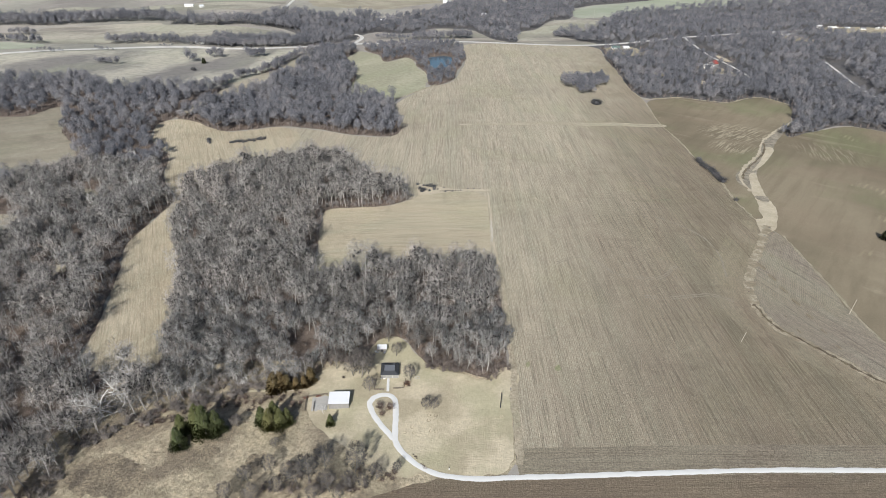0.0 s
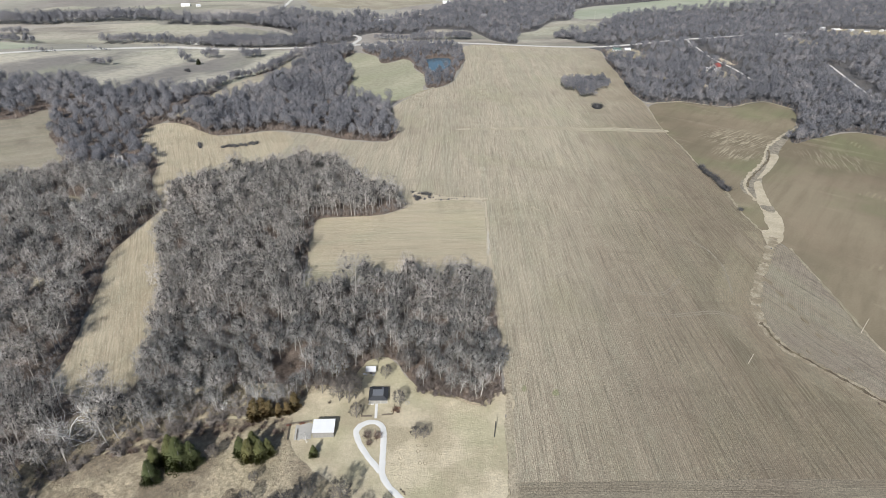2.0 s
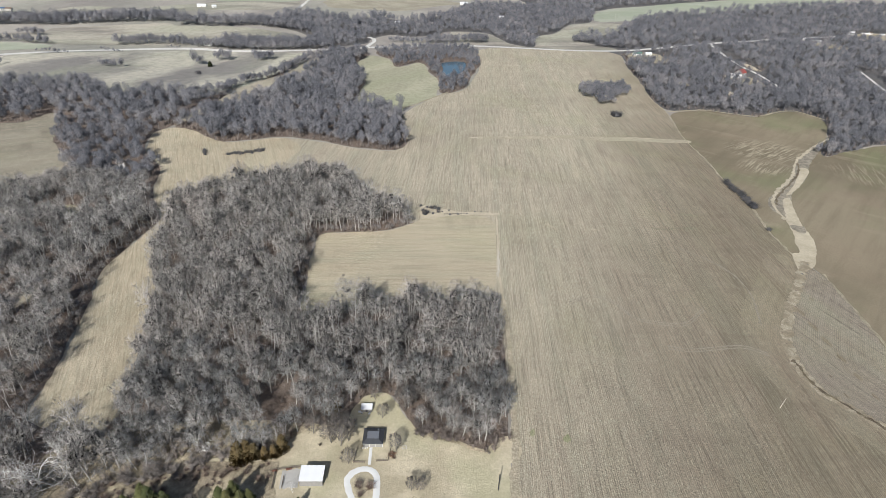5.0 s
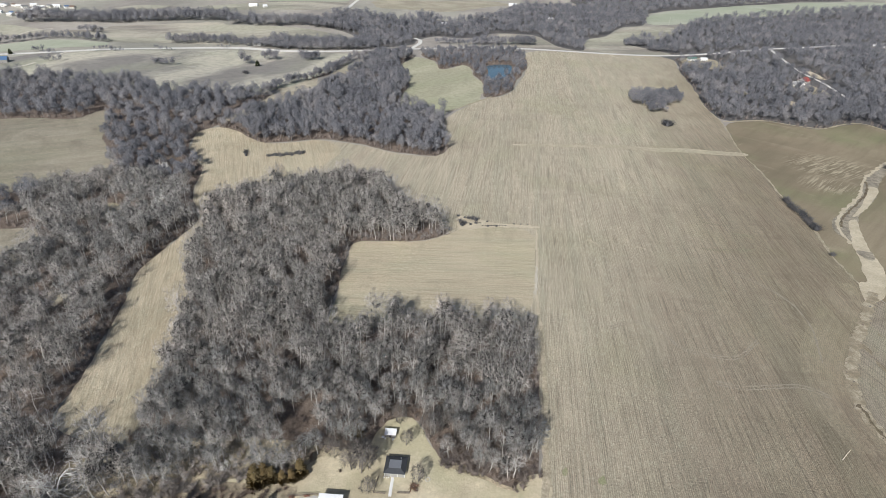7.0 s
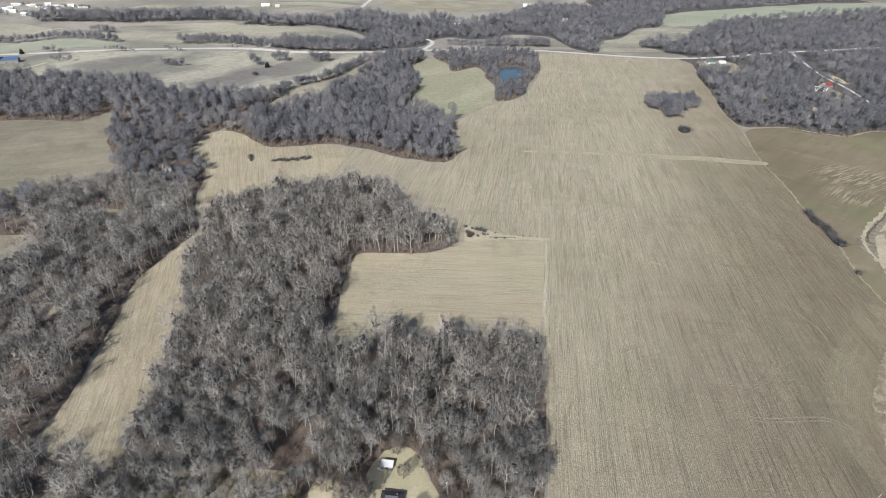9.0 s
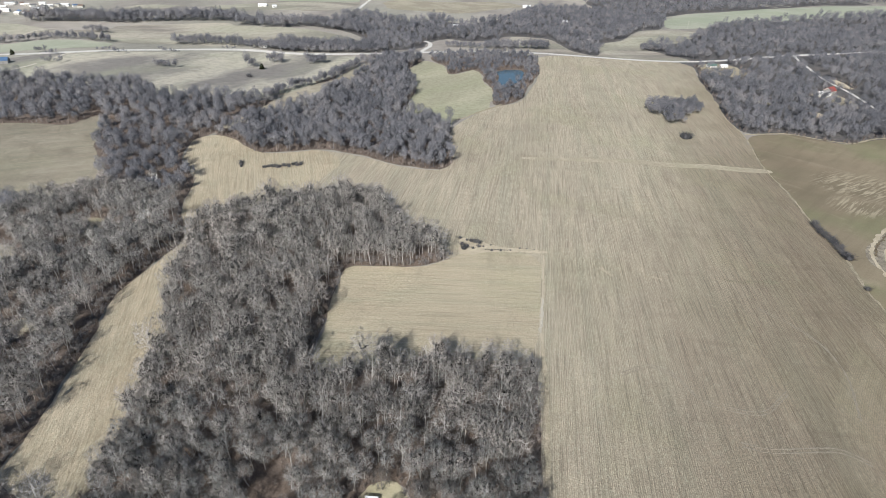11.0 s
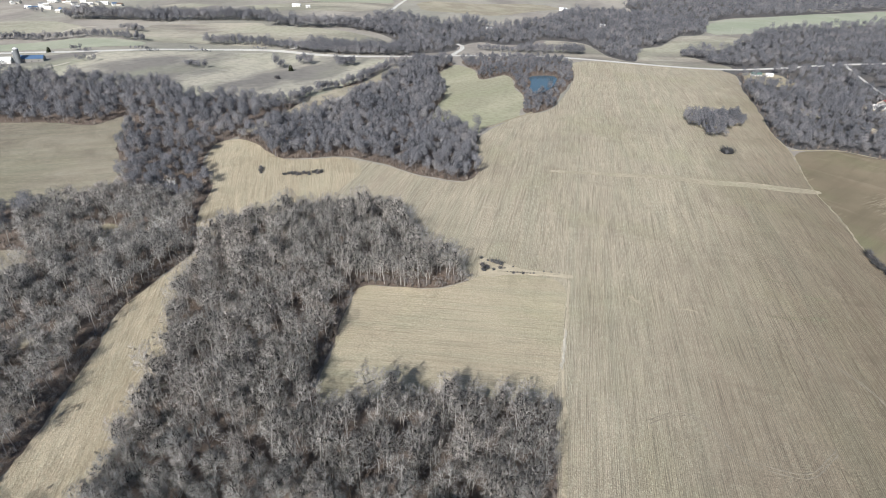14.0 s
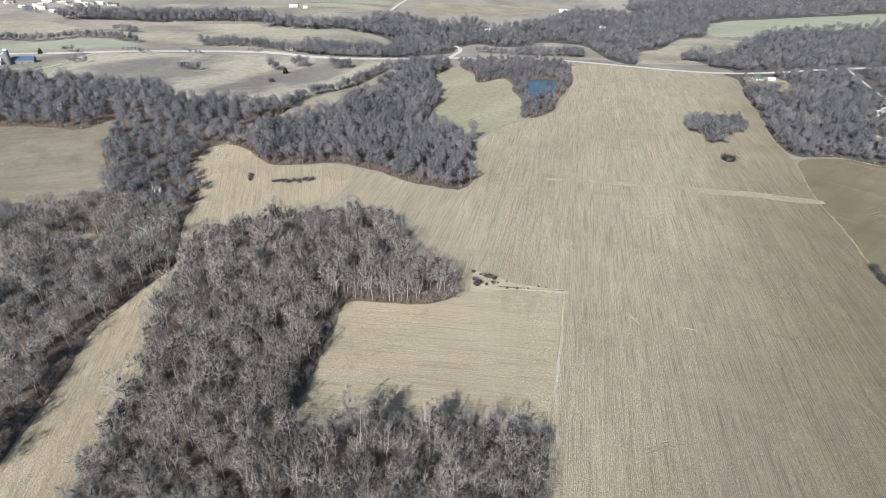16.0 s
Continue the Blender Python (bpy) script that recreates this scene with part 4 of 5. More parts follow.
CLEARINGS = []
for x, y, rx, ry in ((350, 1118, 38, 58), (452, 950, 26, 46), (1060, 1500, 115, 95), (800, 1345, 34, 75), (112, 1578, 12, 40), (-139, 1412, 14, 40), (-289, 425, 13, 9), (-245, 309, 10, 9), (512, 1060, 8, 34), (340, 900, 12, 22), (390, 850, 10, 18)):
    CLEARINGS.append([(x + rx * math.cos(a * .5236), y + ry * math.sin(a * .5236)) for a in range(12)])
    sheet("clearing", CLEARINGS[-1], margin_mat if rx > 10 else sand_mat, "pale grassy clearing in the woods", "clearing", .3, 12, 2.0, 6)
NEAR_KINDS = [hazy_tree(np.random.default_rng(560 + k), 7, h=14.5 + 4.5 * (k % 7) / 6, limbs=9, tips=34, twigs=6, twig_w=.064, reach=1.25, wide=.28, thick=1.05, skirt=.4) for k in range(14)]
MID_KINDS = [hazy_tree(np.random.default_rng(580 + k), 7, h=14.5 + 4.5 * (k % 6) / 5, limbs=7, tips=26, twigs=5, twig_w=.085, reach=1.2, wide=.28, stick=False, sides=3, thick=1.15, skirt=.4) for k in range(12)]
BACK_KINDS = [clumped_tree(np.random.default_rng(500 + k), h=14 + 4 * (k % 5) / 4, lobes=6, twigs=16, twig_w=.09) for k in range(12)]
FAR_KINDS = [clumped_tree(np.random.default_rng(540 + k), h=14.5 + 4 * (k % 4) / 3, lobes=4, twigs=8, twig_w=.16) for k in range(8)]
OPEN_LAND = [FIELD_MAIN, FIELD_STRIP, FIELD_NOTCH, FIELD_WEST, FIELD_SMALL_WEST, FIELD_GREEN_POND, GAP_STRIP, YARD, [(x * 1.1, 955 + (y - 955) * 1.06) for x, y in POND], *CLEARINGS, [(-152, 174), (-138, 174), (-138, 190), (-152, 190)]]
FAR_OPEN = [FIELD_MAIN, FIELD_H, FIELD_K, FIELD_WINTER, HILL_NORTH, shifted(lane(COUNTY_ROAD, 16), 0, -9), lane(LANE_NE, 13), lane(LANE_E, 17), lane(JUNCTION_ROAD, 14), *CLEARINGS]

SHADED = [shifted(FIELD_STRIP, -3.5, -3), shifted(FIELD_NOTCH, -3.5, -3)]
main = scatter([WOOD_MAIN_SOUTH, WOOD_MAIN_NORTH], 6.5, OPEN_LAND + SHADED[1:], 11, gaps=.04)
front = main[:, 1] < 250
woods("winter_wood", main[~front], NEAR_KINDS, near_tone, "dense bare grey deciduous wood in late winter", size=(.74, 1.38))
single_spots = main[front]
left_near = scatter([WOOD_LEFT], 6.5, OPEN_LAND + SHADED[:1], 12, gaps=.04, rule=lambda x, y: (y < 480) & (x > -345))
close = (left_near[:, 1] < 265) & (left_near[:, 0] > -250)
woods("winter_wood", left_near[close], NEAR_KINDS, near_tone, "bare grey wood at the foot of the valley", seed=24)
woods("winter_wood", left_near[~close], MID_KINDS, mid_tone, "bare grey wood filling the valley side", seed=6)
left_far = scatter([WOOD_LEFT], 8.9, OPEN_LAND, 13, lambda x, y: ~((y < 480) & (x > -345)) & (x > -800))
woods("winter_wood", left_far, BACK_KINDS, distance_hazed_tone, "bare grey valley wood beyond the strip field", seed=7)
woods("winter_wood", scatter([WOOD_BACK], 7.4, OPEN_LAND, 14), BACK_KINDS, distance_hazed_tone, "bare grey wood along the field's far edge", seed=8)
woods("winter_wood", scatter([WOOD_POND], 7.0, OPEN_LAND, 15), BACK_KINDS, distance_hazed_tone, "bare trees ringing the farm pond", size=(.45, .85), seed=9)
woods("winter_wood", scatter([WOOD_RIGHT], 9.6, FAR_OPEN, 17, lambda x, y: (x < 330 + .62 * y) & (y < 1000)), BACK_KINDS, distance_hazed_tone, "bare grey woodland beyond the wheat field", size=(.65, 1.15), seed=11)
woods("winter_wood", scatter([WOOD_RIGHT, BELT_NE], 13.5, FAR_OPEN, 18, lambda x, y: (x < 330 + .62 * y) & (y >= 1000) & (y < 1800)), FAR_KINDS, distance_hazed_tone, "far bare grey woodland", seed=12)
woods("winter_wood", scatter([WOOD_RIGHT, BELT_TOP_RIGHT], 21, FAR_OPEN, 19, lambda x, y: (x < 330 + .62 * y) & (y >= 1800) & (y < 3300)), FAR_KINDS, distance_hazed_tone, "distant woodland near the horizon", size=(1.1, 1.5), seed=13)
woods("winter_wood", scatter([BELT_FAR_LEFT], 12, FAR_OPEN, 20, inset=0), FAR_KINDS, distance_hazed_tone, "bare woodland belt beyond the county road", seed=14)
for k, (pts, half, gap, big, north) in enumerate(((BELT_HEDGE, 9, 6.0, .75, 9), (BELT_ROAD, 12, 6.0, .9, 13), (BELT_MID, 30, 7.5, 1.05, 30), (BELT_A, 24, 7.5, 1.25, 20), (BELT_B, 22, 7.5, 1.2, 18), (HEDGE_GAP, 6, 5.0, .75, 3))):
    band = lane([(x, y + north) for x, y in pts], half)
    woods("tree_belt", scatter([band], gap, [lane(COUNTY_ROAD, 6)], 30 + k, inset=0), BACK_KINDS if k in (0, 5) else FAR_KINDS, distance_hazed_tone, "long hedgerow belt of bare grey trees", size=(big * .75, big * 1.2), seed=40 + k, category="trees")
CLUMPS = ((-508, 888, 19, 9, .75), (-402, 950, 8, 8, 1.0), (-378, 985, 14, 10, 1.0), (-312, 990, 17, 12, .95), (-766, 1098, 27, 8, .75), (262, 1278, 24, 12, .8), (300, 1232, 22, 16, .8),
          (470, 648, 8, 6, .5), (440, 634, 16, 8, .55), (412, 620, 18, 9, .6), (392, 612, 12, 9, .55), (192, 822, 18, 32, .8), (228, 838, 18, 28, .75), (198, 778, 13, 16, .8), (210, 825, 18, 34, .75), (-625, 938, 30, 5, .45), (-560, 985, 22, 4, .4), (-480, 1040, 15, 4, .45), (-730, 915, 10, 6, .6), (-703, 905, 12, 5, .5), (-90, 1200, 45, 14, .7), (-20, 1206, 40, 16, .9), (40, 1216, 26, 14, .95), (-1075, 1205, 26, 5, .6), (-663, 853, 24, 5, .6))
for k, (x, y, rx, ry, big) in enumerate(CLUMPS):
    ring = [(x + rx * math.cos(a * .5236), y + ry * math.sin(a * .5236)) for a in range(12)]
    woods("tree_clump", scatter([ring], 5.2 if rx < 30 else 6.0, (), 50 + k, inset=0), BACK_KINDS if y < 1000 else FAR_KINDS, distance_hazed_tone, "clump of bare grey trees in open grass", size=(big * .75, big * 1.15), seed=60 + k, category="trees")


# ---- single trees and shrubs ----
def part(name, data, parent, label=""):
    ob = new(name, data)
    ob.parent = parent
    if label:
        ob["label"] = label
    return ob


def root_at(name, x, y, yaw=0.0, lift=0.0):
    ob = new(name)
    ob.empty_display_size = .3
    ob.matrix_world = Matrix.Translation(at(x, y, lift)) @ Matrix.Rotation(radians(yaw), 4, "Z")
    return ob


TWIG = wood_tone("single_twigs", (.30, .305, .298), (.43, .425, .42), (.54, .505, .475))
BARK = wood_tone("single_bark", (.36, .345, .33), (.46, .44, .41), (.68, .66, .62))
DUSK = wood_tone("dusky_twigs", (.16, .15, .14), (.20, .185, .17), (.25, .222, .20))
TWIG_HAZE = wood_tone("twig_haze", (.32, .31, .30), (.44, .425, .41), (.56, .51, .475), speck=.3, lace=.615, mesh_size=.36)
DUSK_HAZE = wood_tone("dusky_haze", (.17, .16, .15), (.215, .2, .185), (.26, .232, .215), speck=.3, lace=.60, mesh_size=.32)
WHITE_BARK = plain("white_sycamore_bark", (.84, .82, .78), .85, .2, wear=.2, size=.9)
BRUSH = wood_tone("brush_twigs", (.17, .14, .12), (.22, .17, .14), (.28, .21, .17))


def tree_master(kind, seed, label, category="tree", bark_mat=BARK, twig_mat=TWIG, haze_mat=None, **how):
    bark, fine, fine_n, bark_n = bare_tree(np.random.default_rng(seed), **how)
    ob = new(kind)
    part("trunk", tri_mesh("trunk", bark, bark_mat), ob)
    part("crown", tri_mesh("crown", fine, twig_mat, normals=fine_n), ob)
    if haze_mat:
        low, high = fine.reshape(-1, 3).min(0), fine.reshape(-1, 3).max(0)
        size = (high - low) / 2 * np.array((.92, .92, .85))
        soft, soft_n, _ = clumps(np.random.default_rng(seed), (low + high) / 2, size, how["h"], 8, .95)
        part("twig_mass", tri_mesh("twig_mass", soft, haze_mat, normals=soft_n.reshape(-1, 3)), ob)
    return tagged(ob, label, category)


def plant(master, x, y, size=1.0, turn=0.0, group="", label=""):
    ob = copy_thing(master, Matrix.Translation(at(x, y)) @ Matrix.Rotation(turn, 4, "Z"))
    ob.scale = (size, size, size)
    return tagged(ob, label, group=group)


def drop(master):
    for o in (*master.children_recursive, master):
        bpy.data.objects.remove(o)


rng = np.random.default_rng(77)
masters = [tree_master("bare_tree", 100 + k, "bare grey deciduous tree at the edge of the wood", haze_mat=TWIG_HAZE, h=15.5 + .5 * (k % 5), limbs=10, tips=64, twigs=10, twig_w=.046, thick=1.15, skirt=.3, reach=1.35) for k in range(9)]
keep = rng.permutation(len(single_spots))
for n in keep[:250]:
    x, y = single_spots[n]
    plant(masters[rng.integers(0, 9)], x, y, rng.uniform(.72, 1.15), rng.uniform(0, 6.28), "trees at the edge of the wood")
if len(keep) > 250:
    woods("winter_wood", single_spots[keep[250:]], NEAR_KINDS, near_tone, "bare grey trees behind the farmstead", seed=21)

dusky = [tree_master("bare_tree", 140 + k, "dark bare thicket tree beside the driveway", twig_mat=DUSK, bark_mat=DUSK, haze_mat=DUSK_HAZE, h=14, limbs=14, tips=130, twigs=11, twig_w=.04, wide=.36, fork=.1, thick=1.5, skirt=.5, reach=1.4) for k in range(4)]
# trees standing in the open round the farmstead
for x, y, s in ((-34.2, 204.6, 1.2), (-36.0, 207.5, 1.1), (-38.5, 205.8, .9), (-31.5, 207.5, .8), (-29.7, 195.7, .62), (-47, 210.4, .85), (-11.1, 203.3, .68), (-19.2, 220.6, .62), (-23.9, 231.7, .8),
                (-9.5, 225.8, 1.05), (.5, 227.5, 1.0), (-5.1, 231.2, .95), (-83.7, 173.7, .5), (-3.4, 184.3, .5), (-.1, 184.4, .48)):
    plant(dusky[rng.integers(0, 4)], x, y, s, rng.uniform(0, 6.28), "trees round the farmstead", "bare grey tree standing on the winter lawn")
for x, y, size in ((-47, 146, .95), (-51, 143.5, .75), (-38.5, 141.5, .8), (-30.5, 142.5, .7), (-30, 150.5, 1.05), (-21.5, 147.5, .6), (-14, 151, .42), (-63, 150.5, .62), (-64, 162, .4), (-83, 173, .5),
                   (-71, 146, .6), (-58, 141, .6), (-44, 138, .6), (-76, 138, .65), (-66, 136, .7), (-34, 138.5, .55), (-25.5, 143.5, .55), (-42, 151.5, .85), (-55, 147, .6)):
    plant(dusky[rng.integers(0, 4)], x, y, size, rng.uniform(0, 6.28), "thicket below the drive")
for m in masters + dusky:
    drop(m)

def gnarled(rng, h=16.0, first=5):
    """Crooked boughs forking four times: triangles of all the sticks."""
    out = []

    def bough(a, way, length, r, depth):
        for step in range(3):
            way = way + rng.normal(0, .5, 3) + np.array((0, 0, .1))
            way /= np.linalg.norm(way)
            b = a + way * length / 3
            out.append(prism(a, b, r, r * .85, 4 if depth < 2 else 3))
            a, r = b, r * .85
            if depth < 4 and step:
                for _ in range(2 if depth < 3 else 1):
                    side = way * .5 + rng.normal(0, .65, 3) + np.array((0, 0, .15))
                    bough(a, side / np.linalg.norm(side), length * rng.uniform(.55, .8), r * .68, depth + 1)

    out.append(prism((0, 0, -.4), (0, 0, h * .2), h * .022, h * .017, 6))
    for k in range(first):
        az = k * 6.283 / first + rng.normal(0, .3)
        base = np.array((0, 0, h * rng.uniform(.12, .2)))
        lean = np.array((math.cos(az) * .95, math.sin(az) * .95, 1.0))
        bough(base, lean / np.linalg.norm(lean), h * rng.uniform(.36, .5), h * .014, 1)
    return np.concatenate(out)


sycamore = new("sycamore")
part("trunk", tri_mesh("trunk", gnarled(np.random.default_rng(32), 16, 5), WHITE_BARK), sycamore)
tagged(sycamore, "bleached white leafless sycamore in the wood's edge", "tree")
for x, y, s, a in ((-145, 180, 1.4, 0), (-150, 174, .9, 3.6), (-148, 196, .85, 2), (-110, 216, .75, 3), (-104, 233, .7, 4), (-262, 395, 1.2, 5), (-250, 430, 1.2, 1.5), (-227, 319, 1.0, 2.5), (-258, 446, 1.15, .7), (-284, 491, 1.2, 3.3), (-252, 456, 1.1, 2.0), (-246, 420, 1.0, 4.4), (-116, 330, .9, 1.1), (-98, 372, .85, 2.9), (-140, 415, .9, 5.2), (-266, 646, .9, 4.1), (-164, 478, .75, 2.2), (-88, 199, .45, 1.0)):
    plant(sycamore, x, y, s, a, "white sycamores")
drop(sycamore)


def shrub_tris(rng, h=2.2, n=70, wide=.6, w=.045):
    out = []
    for _ in range(n):
        a = np.array((*rng.normal(0, .12 * h * wide, 2), rng.uniform(-.1, .35) * h))
        d = np.array((*rng.normal(0, wide, 2), rng.uniform(.35, 1.0))) * h * rng.uniform(.4, .75)
        out.append(sliver(a, a + d, w, rng))
    return np.concatenate(out)


shrubs = []
for k in range(5):
    r2 = np.random.default_rng(300 + k)
    ob = new("shrub")
    part("stems", tri_mesh("stems", np.concatenate([prism((0, 0, -.2), r2.normal(0, .3, 3) * (1, 1, 0) + (0, 0, 1.2), .06, .03) for _ in range(5)]), BARK), ob)
    part("crown", tri_mesh("crown", shrub_tris(r2, 2.4, 260), BRUSH), ob)
    shrubs.append(tagged(ob, "leafless brown shrub in dry grass", "shrub"))
GREY_BRUSH = wood_tone("grey_brush", (.12, .12, .13), (.17, .17, .175), (.22, .21, .21))
for k in range(3):
    r2 = np.random.default_rng(320 + k)
    ob = new("shrub")
    part("stems", tri_mesh("stems", np.concatenate([prism((0, 0, -.2), r2.normal(0, .3, 3) * (1, 1, 0) + (0, 0, 1.2), .06, .03) for _ in range(5)]), BARK), ob)
    tris, norm = rounded(shrub_tris(r2, 2.4, 340, .55, .06), np.array((0, 0, .3)), np.array((1.4, 1.4, 1.4)))
    part("crown", tri_mesh("crown", tris, GREY_BRUSH, normals=norm), ob)
    shrubs.append(tagged(ob, "leafless grey shrub at the field's edge", "shrub"))
SHRUB_SPOTS = [(-23.8, 185, 1.9), (-19.5, 184.7, 1.8), (-22.5, 181, 1.3), (-42.9, 204.3, .7), (-12.8, 200.5, .9), (-11.6, 199.3, .7), (-14.8, 150.4, 1.3),
    (199, 716, 4.2), (197, 720, 3.6), (203, 718, 3.4), (-234, 555, 2.0), (-236, 560, 1.8), (-232, 551, 1.4), (246, 426, 1.7), (-11, 431, 1.2), (-7, 429, 1.0), (-3, 432, 1.3), (6, 428, .9), (12, 429, .7), (-373, 880, 3.0), (-378, 884, 2.5)]
for k in range(16):
    u = k / 15
    SHRUB_SPOTS.append((-211 + 31 * u, 553 + 8 * u + rng.normal(0, 1.5), rng.uniform(1.2, 2.0)))
for k in range(22):
    u = k / 21
    SHRUB_SPOTS.append((251.5 + 3 * u + rng.normal(0, 1.2), 521 - 55 * u, rng.uniform(1.7, 2.8)))
JOINED = []
for k in range(130):
    JOINED.append((rng.uniform(-4, 34), 210 + rng.uniform(-1, 17)))
for k in range(70):
    u = rng.random()
    SHRUB_SPOTS.append((-128 + 66 * u + rng.normal(0, 2), 177 + 14 * u + rng.uniform(-5, 5), rng.uniform(.5, 1.3)))
GREY_SPOTS = []
for k in range(110):
    u = rng.random() * 3
    (ax0, ay0), (bx0, by0) = ((-149, 126), (-146, 163), (-116, 184), (-78, 196))[int(u):int(u) + 2]
    GREY_SPOTS.append((ax0 + (bx0 - ax0) * (u % 1) + rng.normal(0, 2.2), ay0 + (by0 - ay0) * (u % 1) + rng.normal(0, 2.2)))
for k in range(26):
    JOINED.append((rng.uniform(-66, -20), rng.uniform(138, 154)))
for k in range(26):
    SHRUB_SPOTS.append((rng.uniform(-62, -12), rng.uniform(141, 152), rng.uniform(.5, 1.0)))
for k in range(12):
    u = rng.random()
    SHRUB_SPOTS.append((-8 + 6 * u, 160 - 8 * u + rng.normal(0, .4), .35))
for k in range(30):
    u = rng.random() * (len(CREEK) - 1.001)
    (ax0, ay0), (bx0, by0) = CREEK[int(u)], CREEK[int(u) + 1]
    SHRUB_SPOTS.append((ax0 + (bx0 - ax0) * (u % 1) + rng.normal(0, 1.6), ay0 + (by0 - ay0) * (u % 1) + rng.normal(0, 1.0), rng.uniform(.25, .6)))
for x, y, s in ((-6, 438, 1.9), (-3, 437, 1.6), (-9, 439, 1.4), (-13, 427, 1.9), (-12, 430, 1.7), (-15, 433, 1.5), (-17, 442, 1.1), (-12, 440, .9), (25, 435, .7), (30, 435.4, .6), (35, 435.6, .5), (5, 436, .7), (0, 433, .6)):
    SHRUB_SPOTS.append((x, y, s))
for k in range(9):
    SHRUB_SPOTS.append((2 + 2.1 * k, 429.2 + .2 * k, rng.uniform(.4, .75)))
for x, y, s in SHRUB_SPOTS:
    plant(shrubs[rng.integers(5, 8) if y > 350 else rng.integers(0, 5)], x, y, s, rng.uniform(0, 6.28), "winter shrubs")
brush_wood = wood_tone("joined_brush", (.20, .175, .16), (.28, .235, .21), (.36, .295, .255), (.2, .16, .14), (.25, .2, .17))
grey_wood = wood_tone("joined_grey_brush", (.24, .215, .20), (.33, .295, .27), (.42, .37, .335), (.2, .16, .14), (.25, .2, .17))
fine_kinds = [(np.zeros((0, 3, 3)), *rounded(shrub_tris(np.random.default_rng(340 + k), 2.6, 230, .5, .04), np.array((0, 0, .3)), np.array((1.4, 1.4, 1.4))), np.zeros((0, 3))) for k in range(5)]
woods("brush", np.array(JOINED), fine_kinds, brush_wood, "thick brown brush beside the farmstead", size=(.7, 1.8), seed=97, category="brush")
woods("brush", np.array(GREY_SPOTS), fine_kinds, grey_wood, "leafless grey brush in front of the wood", size=(.9, 2.0), seed=98, category="brush")
bush_kinds = [clumped_tree(np.random.default_rng(600 + k), h=3.6 + .5 * (k % 3), wide=.45, lobes=4, twigs=22, twig_w=.035) for k in range(8)]
fringe_tone = wood_tone("fringe_twigs", (.27, .255, .245), (.37, .345, .33), (.47, .425, .40), (.34, .31, .29), (.45, .42, .40), .3, .57, .3)
FRINGE = [(-150, 168), (-137, 176), (-122, 184), (-108, 189), (-92, 195), (-76, 199), (-64, 204), (-64, 210), (-82, 209), (-102, 206), (-122, 200), (-140, 192), (-154, 184)]
woods("brush", scatter([FRINGE], 2.6, (), 75, inset=0), bush_kinds, fringe_tone, "grey-brown brush in front of the wood", size=(.6, 1.5), seed=101, category="brush")
strip_edge = lane([(-134, 216), (-139, 240), (-155, 291), (-161, 317), (-178, 337), (-192, 371), (-200, 409), (-212, 450)], 3.2)
woods("brush", scatter([strip_edge], 2.5, (), 76, inset=0), bush_kinds, fringe_tone, "soft grey brush between wood and strip field", size=(.6, 1.5), seed=102, category="brush")
for line in ([(-181, 217), (-186, 241), (-199, 287), (-218, 338), (-220, 373), (-215, 412), (-226, 433), (-249, 469)], [(-86, 399), (-59, 400), (-38, 403), (-20, 418)], [(-88, 392), (-86, 365), (-82, 331), (-81, 309)]):
    woods("brush", scatter([lane(line, 3.0)], 2.7, (FIELD_STRIP, FIELD_NOTCH), 77, inset=0), bush_kinds, fringe_tone, "grey-brown brush at the foot of the wood", size=(.5, 1.25), seed=103, category="brush")
tuft_mat = wood_tone("dry_tufts", (.44, .36, .25), (.58, .49, .35), (.74, .63, .45), (.3, .25, .18), (.3, .25, .18))
tuft_kinds = [(np.zeros((0, 3, 3)), *rounded(shrub_tris(np.random.default_rng(360 + k), .75, 16, .8, .05), np.array((0, 0, 0)), np.array((.5, .5, .5)), .3, .8), np.zeros((0, 3))) for k in range(5)]
woods("grass_tufts", scatter([ROUGH], 1.9, [lane(DRIVE, 3)], 74), tuft_kinds, tuft_mat, "dry tufts of unmown winter grass", size=(.5, 1.7), seed=99, category="grass")
for m in shrubs:
    drop(m)

brush_kinds = [(np.zeros((0, 3, 3)), *rounded(shrub_tris(np.random.default_rng(400 + k), 3.4, 60, .30, .052), np.array((0, 0, .4)), np.array((1.5, 1.5, 1.5))), np.zeros((0, 3))) for k in range(6)]
brush_tone = wood_tone("undergrowth", (.27, .235, .215), (.34, .285, .25), (.42, .34, .285), (.2, .16, .14), (.25, .2, .17))
woods("undergrowth", scatter([WOOD_MAIN_SOUTH, WOOD_MAIN_NORTH], 9.5, OPEN_LAND, 71), brush_kinds, brush_tone, "brown leafless undergrowth on the forest floor", size=(.6, 1.5), seed=22, category="undergrowth")
woods("undergrowth", scatter([WOOD_LEFT], 11, OPEN_LAND, 72, lambda x, y: (y < 480) & (x > -345)), brush_kinds, brush_tone, "brown brush under the valley wood", size=(.6, 1.6), seed=23, category="undergrowth")

EDGE_HOLES = OPEN_LAND + [FIELD_WINTER, FIELD_H]
for k, (outline, gap, spots_rule) in enumerate((([WOOD_MAIN_SOUTH, WOOD_MAIN_NORTH], 3.2, None), ([WOOD_LEFT], 5.6, lambda x, y: x > -600), ([WOOD_BACK], 4.2, None), ([WOOD_POND], 6.0, None), ([WOOD_RIGHT], 6.0, lambda x, y: (y < 1150) & (x < 700)))):
    woods("edge_brush", scatter(outline, gap, EDGE_HOLES, 81 + k, spots_rule, inset=0, rim=7.0), brush_kinds, brush_tone, "low brown brush along the wood's edge", size=(.9, 2.3), seed=90 + k, category="undergrowth")

